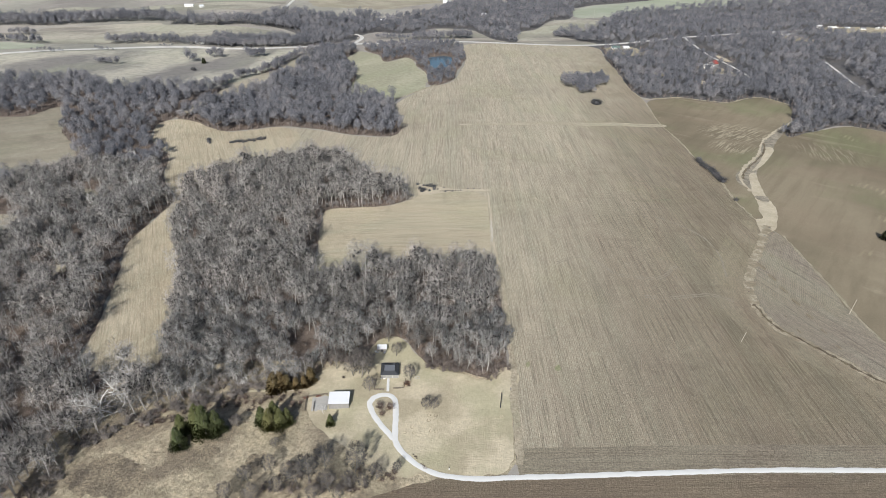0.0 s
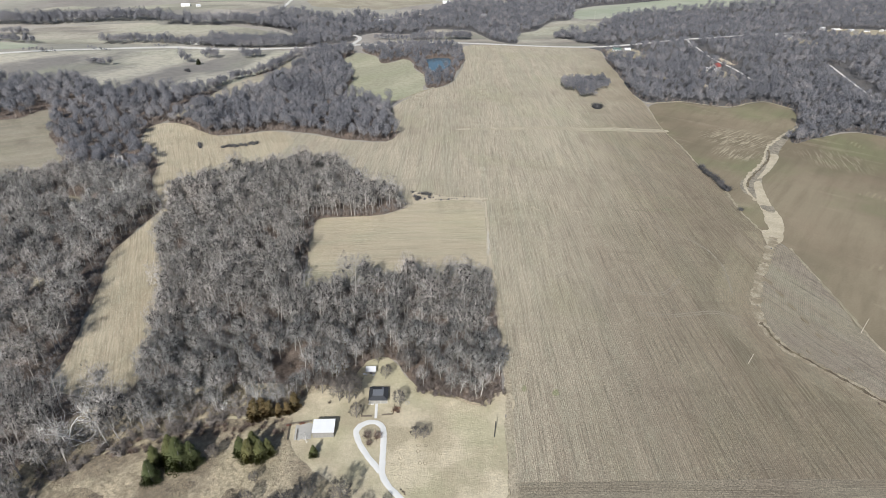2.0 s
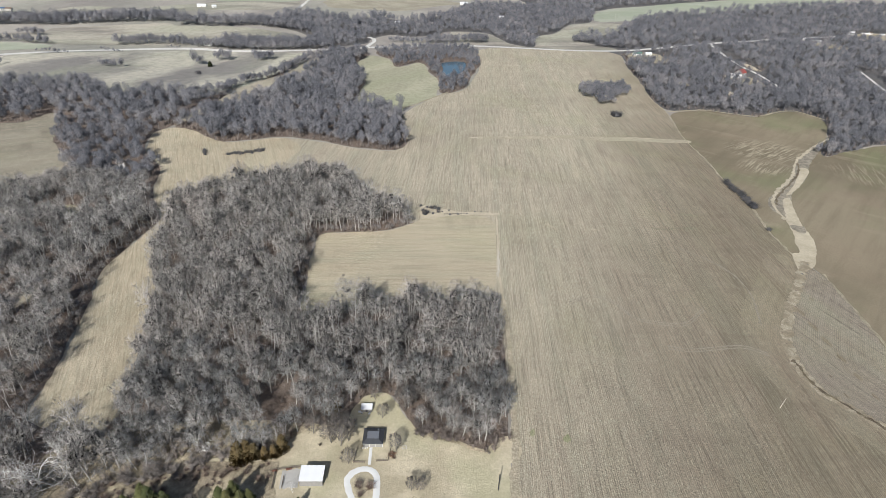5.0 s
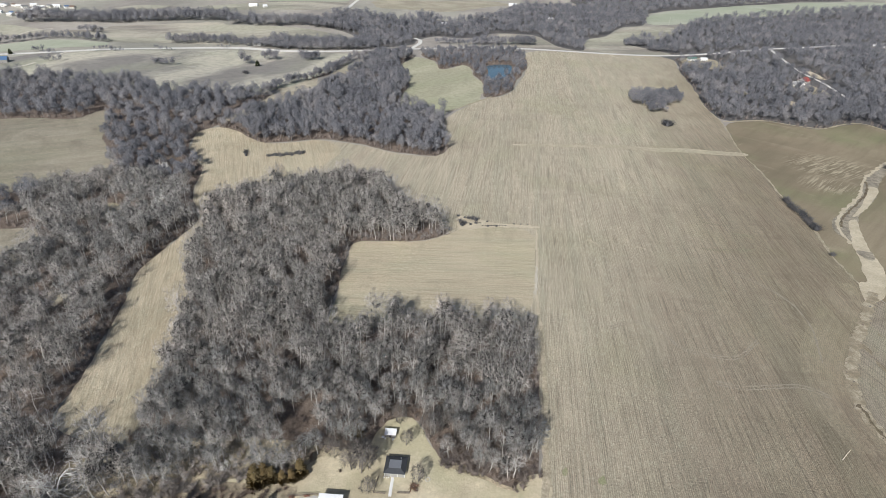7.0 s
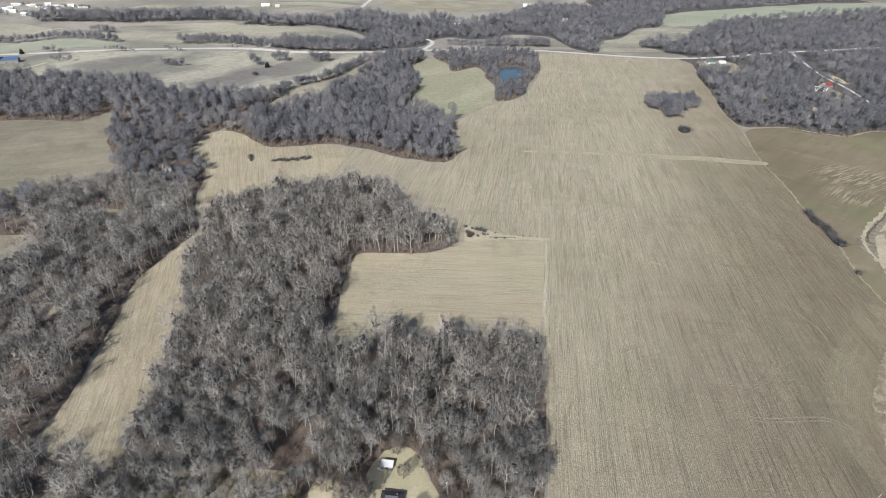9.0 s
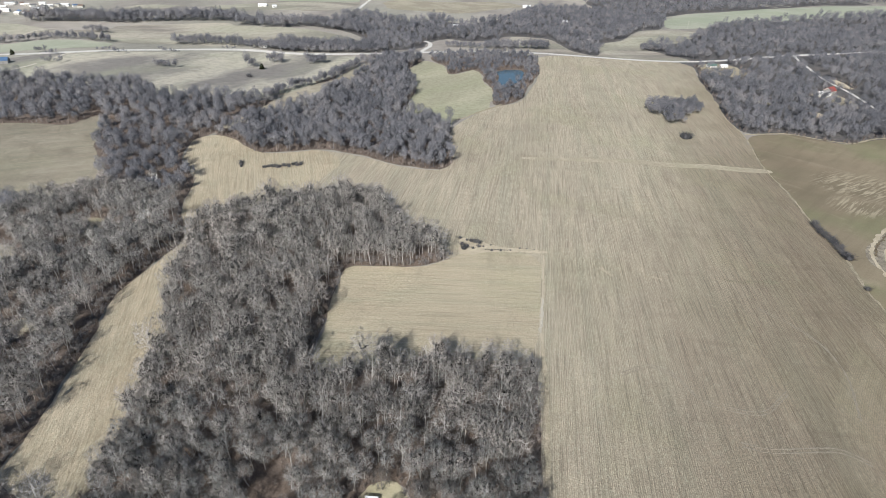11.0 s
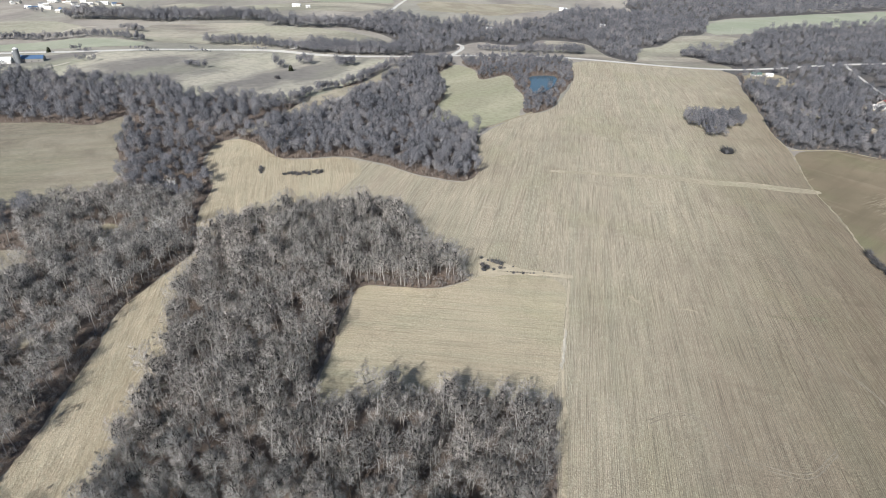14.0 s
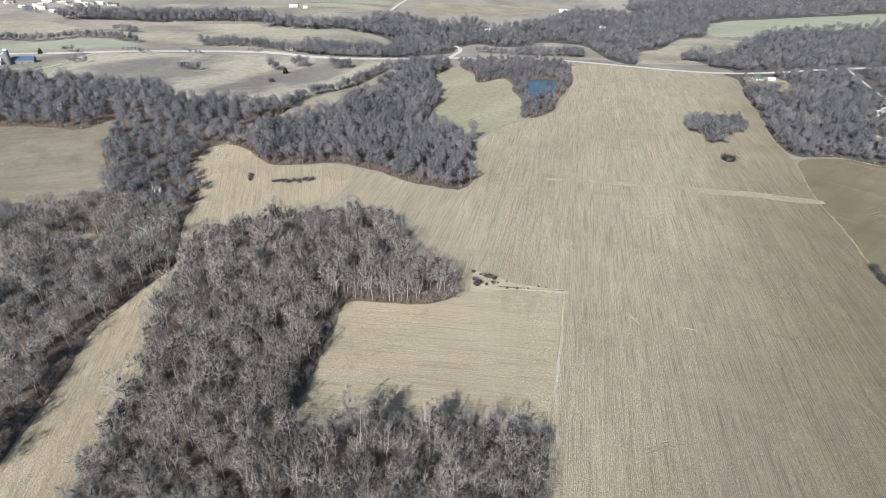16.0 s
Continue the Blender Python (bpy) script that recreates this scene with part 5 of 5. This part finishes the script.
# ---- evergreens ----
PINE = wood_tone("pine_needles", (.105, .125, .058), (.145, .155, .066), (.20, .19, .082))
CEDAR = wood_tone("winter_cedar", (.15, .12, .06), (.18, .13, .065), (.20, .145, .07))
DARK_CEDAR = wood_tone("dark_cedar", (.04, .05, .03), (.05, .06, .03), (.05, .06, .03))


def evergreen(kind, seed, h, wide, n, label, mat, blunt=.6, spray=.55):
    rng = np.random.default_rng(seed)
    ob = new(kind)
    part("trunk", tri_mesh("trunk", prism((0, 0, -.4), (0, 0, h * .92), h * .02, .02, 5), BARK), ob)
    out = []
    for i in range(n):
        u = 1 - math.sqrt(rng.random())
        u = .06 + .94 * u
        reach = wide * (1 - u) ** blunt * (.75 + .35 * math.sin(i * 2.4 * 3 + u * 19))
        az = i * 2.39996 + rng.normal(0, .3)
        s = rng.uniform(.45, 1.05)
        tip = np.array((math.cos(az) * reach * s, math.sin(az) * reach * s, h * u + rng.uniform(-.25, .35)))
        way = np.array((math.cos(az), math.sin(az), rng.uniform(-.2, .7)))
        side = np.cross(way, rng.normal(size=3))
        side *= spray * .5 / (np.linalg.norm(side) + 1e-9)
        out.append(np.stack([tip - side, tip + side, tip + way * spray * rng.uniform(.8, 1.6)])[None])
    tris, norm = rounded(np.concatenate(out), np.array((0, 0, h * .4)), np.array((wide, wide, h * .5)))
    part("crown", tri_mesh("crown", tris, mat, normals=norm), ob)
    return tagged(ob, label, "conifer")


pine = evergreen("pine", 1, 13, 4.2, 6500, "dense green pine tree on rough grass", PINE, .72, .36)
for x, y, s, a in ((-103.2, 161.5, .95, 0), (-104.5, 168.5, .95, 1), (-94.5, 168, 1.35, 2), (-98.8, 171, 1.2, 3), (-90.5, 169.5, 1.05, 5), (-69, 172, .95, 4), (-64.5, 172.5, .9, 5), (-73, 174.5, .85, 1), (-68, 175.5, 1.0, 2.2), (-62.3, 175, .75, .4), (-44, 174.6, .52, 2)):
    plant(pine, x, y, s, a, "pines beside the farmstead")
drop(pine)
cedar = evergreen("cedar", 2, 10, 2.7, 1700, "rust-tinged red cedar along the wood's edge", CEDAR, .55)
for x, y, s, a in ((-73, 193.5, 1.25, 0), (-70.5, 195.5, 1.15, 1), (-67.6, 196.4, .9, 2), (-63.5, 196.5, .72, 3), (-60.1, 197.6, .75, 4), (-57.5, 200.5, 1.0, 5), (-41, 222.5, 1.15, 1.5)):
    plant(cedar, x, y, s, a, "red cedars")
drop(cedar)
dark = evergreen("cedar", 3, 8.5, 3.2, 900, "dark evergreen standing alone in the field", DARK_CEDAR, .6, .8)
for x, y, s in ((-380, 938, 1.1), (322, 358, .95), (324, 354, .8), (-764, 897, 1.0)):
    plant(dark, x, y, s, 0)
drop(dark)


# ---- buildings ----
def bm_mesh(name, bm, mat):
    me = bpy.data.meshes.new(name)
    bmesh.ops.recalc_face_normals(bm, faces=bm.faces)
    bm.to_mesh(me)
    bm.free()
    me.materials.append(mat)
    return me


def box(bm, x0, y0, z0, x1, y1, z1, bevel=0.0):
    r = bmesh.ops.create_cube(bm, size=1)
    for v in r["verts"]:
        v.co = Vector((x0 + (v.co.x + .5) * (x1 - x0), y0 + (v.co.y + .5) * (y1 - y0), z0 + (v.co.z + .5) * (z1 - z0)))
    if bevel:
        edges = list({e for v in r["verts"] for e in v.link_edges})
        bmesh.ops.bevel(bm, geom=edges, offset=bevel, segments=1, affect="EDGES")


def block(name, dims, mat, parent, label="", bevel=0.0):
    bm = bmesh.new()
    box(bm, *dims, bevel)
    return part(name, bm_mesh(name, bm, mat), parent, label)


def slab(name, corners, thick, mat, parent, label=""):
    """A roof plane with thickness, out of its four upper corners."""
    bm = bmesh.new()
    up = [bm.verts.new(c) for c in corners]
    dn = [bm.verts.new((c[0], c[1], c[2] - thick)) for c in corners]
    n = len(corners)
    bm.faces.new(up)
    bm.faces.new(dn[::-1])
    for i in range(n):
        bm.faces.new((up[i], dn[i], dn[(i + 1) % n], up[(i + 1) % n]))
    return part(name, bm_mesh(name, bm, mat), parent, label)


SHINGLE = plain("charcoal_shingles", (.055, .058, .065), .85, .2, wear=.4, size=.6)
DECK = plain("grey_roof_panel", (.17, .18, .20), .6, .4, wear=.25, size=.5)
WHITE = plain("white_paint", (.78, .77, .74), .6, .3, wear=.15, size=.5)
TIN = plain("white_roof_metal", (.78, .79, .80), .5, .4, wear=.1, size=.4)
BOARD = plain("weathered_boards", (.30, .29, .275), .9, .1, wear=.6, size=.7, grain=(4, 1, .4))
GLASS, gnt, gb = material("dark_window_glass", .05, .5)
gb.inputs["Base Color"].default_value = (.02, .025, .03, 1)
RUST = plain("rusty_red_metal", (.17, .075, .055), .7, .3, wear=.5, size=1.0)
TIMBER = plain("grey_timber", (.20, .17, .14), .9, .1, wear=.5, size=1.2, grain=(3, 3, .4))
PALE_POLE = plain("pale_timber", (.55, .50, .42), .9, .1, wear=.4, size=1.2, grain=(3, 3, .4))
CONCRETE = plain("pale_concrete", (.46, .445, .415), .9, .2, wear=.35, size=.5)
RED_ROOF = plain("red_roof_metal", (.34, .08, .065), .6, .4, wear=.3)
GREEN_ROOF = plain("green_roof_metal", (.08, .22, .17), .5, .4, wear=.3)
BLUE_ROOF = plain("blue_roof_metal", (.09, .16, .28), .45, .4, wear=.3)
GREY_ROOF = plain("grey_roof_shingle", (.20, .20, .205), .85, .2, wear=.4)
BROWN_ROOF = plain("brown_roof_shingle", (.17, .12, .095), .85, .2, wear=.4)
CREAM = plain("cream_siding", (.52, .50, .45), .7, .3, wear=.2)
SILO = plain("grey_silo_staves", (.20, .21, .225), .7, .3, wear=.4, size=.3, grain=(1, 1, 3))
DARK = plain("dark_paint", (.04, .04, .045), .6, .4, wear=.3)
BRICK_DIRT = plain("brown_heap", (.22, .13, .09), .95, .1, wear=.6, size=1.5)

# farmhouse: hip roof cut off by a flat deck, front porch to the south
house = tagged(root_at("farmhouse", -21.2, 208.6, 2), "small white farmhouse with charcoal hip roof", "house")
bm = bmesh.new()
box(bm, -3.9, -1.9, -.4, 3.9, 3.8, 2.3)
part("wall", bm_mesh("wall", bm, CREAM), house)
E4, T4, zr, zt = (-4.4, -4.25, 4.3, 4.3), (-2.6, -2.5, 2.3, 1.5), 2.3, 3.5
ec = [(E4[0], E4[1], zr), (E4[2], E4[1], zr), (E4[2], E4[3], zr), (E4[0], E4[3], zr)]
tc = [(T4[0], T4[1], zt), (T4[2], T4[1], zt), (T4[2], T4[3], zt), (T4[0], T4[3], zt)]
roof = block("roof", (-4.3, -4.15, 2.1, 4.2, 4.2, 2.24), WHITE, house, "white eaves under charcoal shingles")
for i in range(4):
    j = (i + 1) % 4
    slab("roof_slope", [ec[i], ec[j], tc[j], tc[i]], .14, SHINGLE, roof, "charcoal shingled slope")
    for k in range(1, 6):
        u = k / 6
        a = [ec[i][q] + (tc[i][q] - ec[i][q]) * u for q in range(3)]
        b2 = [ec[j][q] + (tc[j][q] - ec[j][q]) * u for q in range(3)]
        bm = bmesh.new()
        n2 = Vector((0, 0, .05))
        vs = [bm.verts.new(Vector(p) + o) for p, o in ((a, n2), (b2, n2), (b2, -n2), (a, -n2))]
        bm.faces.new(vs)
        part("shingle_course", bm_mesh("shingle_course", bm, SHINGLE), roof)
block("roof_deck", (T4[0] + .05, T4[1] + .05, zt - .1, T4[2] - .05, T4[3] - .05, zt + .06), DECK, roof, "flat grey roof deck")
block("chimney", (1.6, 2.2, 2.6, 2.1, 2.7, 3.8), DECK, house, "small grey chimney", .02)
block("porch_floor", (-4.1, -4.1, -.3, 4.1, -1.9, .25), CONCRETE, house, "pale concrete porch floor")
for x in (-4.0, -1.4, 1.2, 4.0):
    block("porch_post", (x - .08, -4.05, .25, x + .08, -3.89, 2.1), WHITE, house)
door = block("door", (-.45, -1.96, .25, .5, -1.89, 2.1), DARK, house, "dark front door")
block("door_handle", (.34, -2.01, 1.2, .4, -1.96, 1.3), TIN, door)
for x in (-2.8, 2.3):
    w = block("window", (x - .6, -1.96, .85, x + .6, -1.89, 1.95), WHITE, house)
    block("pane", (x - .5, -1.975, .93, x + .5, -1.955, 1.87), GLASS, w)
for y in (-.6, 1.8):
    for x, d in ((-3.9, -1), (3.9, 1)):
        w = block("window", (x - .05, y - .5, .95, x + .05, y + .5, 2.05), WHITE, house)
        block("pane", (x + d * .055 - .01, y - .42, 1.03, x + d * .055 + .01, y + .42, 1.97), GLASS, w)
for k, (x, y) in enumerate(((-25.0, 203.6), (-24.0, 203.5), (-23.3, 203.7))):
    ch = tagged(root_at("porch_chair", x, y, 180 + 8 * k, .2), "white plastic porch chair in front of house", "chair", "porch chairs")
    block("seat", (-.25, -.25, .38, .25, .25, .45), WHITE, ch)
    block("backrest", (-.25, .2, .45, .25, .27, .95), WHITE, ch)
    for a in (-.2, .2):
        for c in (-.2, .2):
            block("leg", (a - .03, c - .03, 0, a + .03, c + .03, .38), WHITE, ch)
ribbon("path", [(-21.7, 204.2), (-21.5, 200), (-21.2, 195.5)], 1.2, gravel_mat, "pale gravel garden path to house", "path", .27, 1.0, .02)


def fence(x0, y0, x1, y1, h, n, mat, label, rails=3):
    ob = tagged(root_at("fence", x0, y0, math.degrees(math.atan2(y1 - y0, x1 - x0)), .1), label, "fence", "farmstead fences")
    length = math.hypot(x1 - x0, y1 - y0)
    for i in range(n + 1):
        u = length * i / n
        block("post", (u - .07, -.07, -.3, u + .07, .07, h), mat, ob)
    for k in range(rails):
        z = h * (k + .7) / rails
        block("rail", (0, -.04, z - .07, length, .03, z + .07), mat, ob)
    return ob


fence(-27.7, 196.3, -23.2, 196.5, .9, 3, TIMBER, "low grey timber garden fence")
fence(-18.7, 197.3, -14.0, 197.8, .9, 3, TIMBER, "low grey timber garden fence")
fence(-27.7, 196.5, -27.3, 203.5, 1.1, 4, TIMBER, "dark timber side fence of garden")
fence(-14.0, 198.0, -13.6, 203.5, 1.1, 4, TIMBER, "dark timber side fence of garden")
heap = new("brush_pile")
hb = np.random.default_rng(9)
part("sticks", tri_mesh("sticks", np.concatenate([prism(hb.normal(0, .8, 3) * (1, 1, .3) + (0, 0, .5), hb.normal(0, 1.0, 3) * (1, 1, .3) + (0, 0, .8), .09, .04) for _ in range(60)]), BRICK_DIRT), heap)
heap.matrix_world = Matrix.Translation(at(-12.6, 200.8, .1))
tagged(heap, "heap of brown sticks beside garden fence", "brush pile")
fire = tagged(root_at("fire_ring", -7.9, 205.1, 0, .15), "ring of pale stones on lawn", "fire ring")
for k in range(10):
    a = k * .628
    bm = bmesh.new()
    bmesh.ops.create_icosphere(bm, subdivisions=1, radius=.22)
    for v in bm.verts:
        v.co = Vector((v.co.x * 1.2, v.co.y, v.co.z * .7)) + Vector((.9 * math.cos(a), .9 * math.sin(a), .12))
    part("stone", bm_mesh("stone", bm, CONCRETE), fire)

# barn with a white lean-to roof
barn = tagged(root_at("barn", -42.2, 187.7, 3), "grey board barn with white metal roof", "barn")
block("back_wall", (-4.4, 3.1, -.4, 4.4, 3.25, 3.86), BOARD, barn)
block("front_wall", (-4.4, -3.25, -.4, 4.4, -3.1, 3.1), BOARD, barn)
for x in (-4.4, 4.25):
    bm = bmesh.new()
    lo = [(-3.1, -.4), (3.1, -.4), (3.1, 3.85), (-3.1, 3.1)]
    a = [bm.verts.new((x, p, z)) for p, z in lo]
    b2 = [bm.verts.new((x + .15, p, z)) for p, z in lo]
    bm.faces.new(a)
    bm.faces.new(b2[::-1])
    for i in range(4):
        bm.faces.new((a[i], b2[i], b2[(i + 1) % 4], a[(i + 1) % 4]))
    part("side_wall", bm_mesh("side_wall", bm, BOARD), barn)
for k in range(29):
    x = -4.4 + k * .304
    block("board", (x, -3.29, -.3, x + .27, -3.25, 3.05), BOARD, barn)
roof = slab("roof", [(-4.6, -3.4, 3.22), (4.6, -3.4, 3.22), (4.6, 3.4, 4.02), (-4.6, 3.4, 4.02)], .1, TIN, barn, "white ribbed metal roof")
for k in range(20):
    x = -4.55 + k * .479
    slab("rib", [(x - .03, -3.4, 3.26), (x + .03, -3.4, 3.26), (x + .03, 3.4, 4.06), (x - .03, 3.4, 4.06)], .04, TIN, roof)
block("door", (-1.4, -3.34, -.1, 1.4, -3.29, 2.2), BOARD, barn, "weathered sliding barn door")
ribbon("barn_yard", [(-54.5, 187), (-51, 187.4), (-47.4, 187.6)], 8.5, CONCRETE, "worn pale concrete yard beside barn", "yard", .28, 1.2, .3)
fence(-59.7, 190.6, -48.5, 192.9, 1.3, 6, TIMBER, "grey timber corral fence", 3)
fence(-58.8, 190.2, -56.9, 190.6, 1.2, 2, RUST, "rusty red metal gate at corral", 4)
fence(-53.4, 191.3, -51.4, 191.7, 1.2, 2, RUST, "rusty red metal gate at corral", 4)
fence(-53.0, 183.0, -53.6, 188.0, 1.3, 3, TIMBER, "grey timber corral divider", 3)
fence(-56.7, 182.4, -57.6, 190.6, 1.4, 4, TIMBER, "dark timber corral fence", 4)
white_tree = tree_master("fruit_tree", 52, "pale silvery bare tree beside barn", h=6, limbs=9, tips=34, twigs=6, twig_w=.035, wide=.42, thick=1.3, fork=.12, bark_mat=WHITE_BARK, twig_mat=TWIG)
white_tree.matrix_world = Matrix.Translation(at(-48.4, 181.2))

# little shed behind the house
shed = tagged(root_at("shed", -26.6, 225.2, 3, .1), "small grey-white tin shed behind house", "shed")
block("wall", (-2.2, -1.3, -.3, 2.2, 1.3, 1.9), BOARD, shed)
slab("roof", [(-2.5, -1.6, 1.95), (2.5, -1.6, 1.95), (2.5, 1.6, 2.5), (-2.5, 1.6, 2.5)], .08, TIN, shed, "pale grey tin roof")
block("door", (-.5, -1.35, 0, .4, -1.3, 1.75), DARK, shed)
for k, (x, y, s) in enumerate(((-29.6, 223.6, .6), (-28.6, 223.0, .4), (-25.2, 222.9, .5))):
    c = tagged(root_at("crate", x, y, 25 * k, .1), "white storage crate beside tin shed", "crate", "crates by the shed")
    block("body", (-s, -s * .6, -.1, s, s * .6, s), WHITE if k % 2 == 0 else DECK, c, bevel=.05)
    block("lid", (-s * 1.05, -s * .65, s, s * 1.05, s * .65, s + .08), TIN, c)


def pole(x, y, h, mat, label, lean=0.0, arm=0.0, name="utility_pole", r=.16):
    ob = root_at(name, x, y, 0, .1)
    part("shaft", tri_mesh("shaft", prism((0, 0, -.4), (lean, 0, h), r, r * .7, 8), mat), ob)
    if arm:
        block("crossarm", (lean - arm, -.07, h - .7, lean + arm, .07, h - .5), mat, ob)
        for k in (-.9, 0, .9):
            block("insulator", (lean + k * arm - .06, -.06, h - .5, lean + k * arm + .06, .06, h - .25), DARK, ob)
    return tagged(ob, label, "pole")


pole(30, 186.5, 9, DARK, "dark timber utility pole on the lawn", r=.24)
pole(102.1, 213.6, 7, TIMBER, "dark leaning timber post in stubble", -1.2, r=.14)
pole(239.7, 267, 10, PALE_POLE, "pale timber utility pole at the field edge", .6)
pole(163.6, 239, 6, PALE_POLE, "pale leaning stake in the stubble field", 1.0)
pole(-42.3, 160.5, 5, TIMBER, "timber pole with crossarm beside thicket", 0, .8)
pole(394, 1568, 20, PALE_POLE, "tall pale pole in the green pasture", 0, 1.2)
pole(280, 1494, 20, PALE_POLE, "tall pale pole at the wood's edge", 0, 1.2)
sign = tagged(root_at("marker_post", 6.7, 152.4, 0, .1), "white marker post with black top beside driveway", "marker post")
block("post", (-.15, -.15, -.3, .15, .15, 1.1), WHITE, sign)
block("cap", (-.18, -.18, 1.1, .18, .18, 1.6), DARK, sign)


def cottage(kind, x, y, yaw, w, d, h, roof_mat, wall_mat, label, group="", pitch=.55):
    ob = tagged(root_at(kind, x, y, yaw, .2), label, "house" if "house" in kind else "barn", group)
    block("wall", (-w / 2, -d / 2, -1.0, w / 2, d / 2, h), wall_mat, ob)
    zr = h + d / 2 * pitch
    for s in (-1, 1):
        slab("roof", [(-w / 2 - .4, s * (d / 2 + .4), h - .15), (w / 2 + .4, s * (d / 2 + .4), h - .15), (w / 2 + .4, 0, zr), (-w / 2 - .4, 0, zr)], .18, roof_mat, ob)
        bm = bmesh.new()
        v = [bm.verts.new(c) for c in ((s * w / 2, -d / 2, h - .05), (s * w / 2, d / 2, h - .05), (s * w / 2, 0, zr - .2))]
        bm.faces.new(v)
        part("gable", bm_mesh("gable", bm, wall_mat), ob)
    block("door", (-.5, -d / 2 - .06, 0, .5, -d / 2, 2.1), DARK, ob)
    for k in (-.32, .3):
        block("window", (k * w - .6, -d / 2 - .05, 1.0, k * w + .6, -d / 2, 2.2), GLASS, ob)
    return ob


for k, (x, y) in enumerate([(-1186, 1262), (-1182, 1272), (-1094, 1240), (-1120, 1273), (-1109, 1272), (-1044, 1241), (-1025, 1237), (-1039, 1281), (-1051, 1318), (-1049, 1332), (-1042, 1350), (-1030, 1356), (-1004, 1355), (-990, 1355), (-1132, 1312), (-1134, 1330), (-1095, 1321), (-1078, 1318), (-1118, 1234), (-1103, 1230), (-1112, 1330), (-1082, 1351), (-1033, 1322), (-1079, 1243), (-1010, 1230), (-1032, 1220)]):
    cottage("village_house", x, y, (k * 37) % 90 - 30, 11 + k % 4 * 2, 8, 4.0, (TIN, GREY_ROOF, WHITE, GREY_ROOF, TIN, BLUE_ROOF, BROWN_ROOF)[k % 7], (WHITE, CREAM, WHITE)[k % 3], "distant village house with pale walls", "distant village")
for k, (x, y) in enumerate([(1000, 1590), (988, 1569), (1018, 1570), (1040, 1581), (1054, 1557), (1088, 1548), (1126, 1548), (1152, 1559), (785, 1405), (808, 1408), (800, 1380)]):
    cottage("woodland_house", x, y, (k * 53) % 80 - 40, 12, 8, 3.2, (TIN, GREY_ROOF, WHITE, BROWN_ROOF)[k % 4], (CREAM, WHITE)[k % 2], "pale house in a woodland clearing", "houses in the woods")
cottage("far_barn", -615, 1490, 10, 20, 10, 4, TIN, WHITE, "long white barn on the far field")
cottage("far_barn", -579, 1474, 40, 9, 8, 4, TIN, WHITE, "small white barn on the far field")
cottage("road_house", -435, 1073, 5, 15, 9, 3.5, TIN, WHITE, "white house beside the county road")
cottage("farm_house", 15, 1872, 5, 22, 12, 5, TIN, WHITE, "white farm building beyond the woods", "north farm")
cottage("farm_house", 40, 1803, 20, 26, 12, 4, TIN, CREAM, "long pale farm building beyond the woods", "north farm")
cottage("wood_house", -139, 1438, 30, 14, 9, 3.5, TIN, WHITE, "white house among bare trees")
cottage("wood_house", 112, 1592, -20, 12, 8, 3.5, TIN, WHITE, "white house among bare trees")
cottage("road_house", 338, 1143, 4, 15, 9, 3.4, GREEN_ROOF, WHITE, "white house with green roof beside the road")
cottage("road_shed", 359, 1146, 4, 11, 8, 3.2, TIN, WHITE, "white metal shed beside the road")
cottage("wood_house", 446, 970, 18, 17, 10, 4, WHITE, WHITE, "white house below a red-roofed barn")
cottage("wood_barn", 464, 992, 40, 15, 12, 4.5, RED_ROOF, CREAM, "red-roofed barn in the woods", pitch=.8)
cottage("dairy_barn", -737, 838, 30, 30, 14, 5, BLUE_ROOF, BOARD, "long blue-roofed dairy barn")
cottage("dairy_barn", -770, 815, 30, 30, 14, 5, TIN, WHITE, "white dairy barn beside the silo")
for dx, dy, h, r in ((0, 0, 20, 3.4), (-8, 4, 15, 2.8)):
    silo = tagged(root_at("silo", -745 + dx, 822 + dy), "tall grey stave silo with domed cap", "silo", "silos")
    part("tower", tri_mesh("tower", prism((0, 0, -1), (0, 0, h), r, r, 16), SILO), silo)
    bm = bmesh.new()
    bmesh.ops.create_uvsphere(bm, u_segments=16, v_segments=8, radius=r * 1.02)
    for v in bm.verts:
        v.co = Vector((v.co.x, v.co.y, max(0, v.co.z) * .6 + h))
    part("dome", bm_mesh("dome", bm, TIN), silo, "pale metal dome")
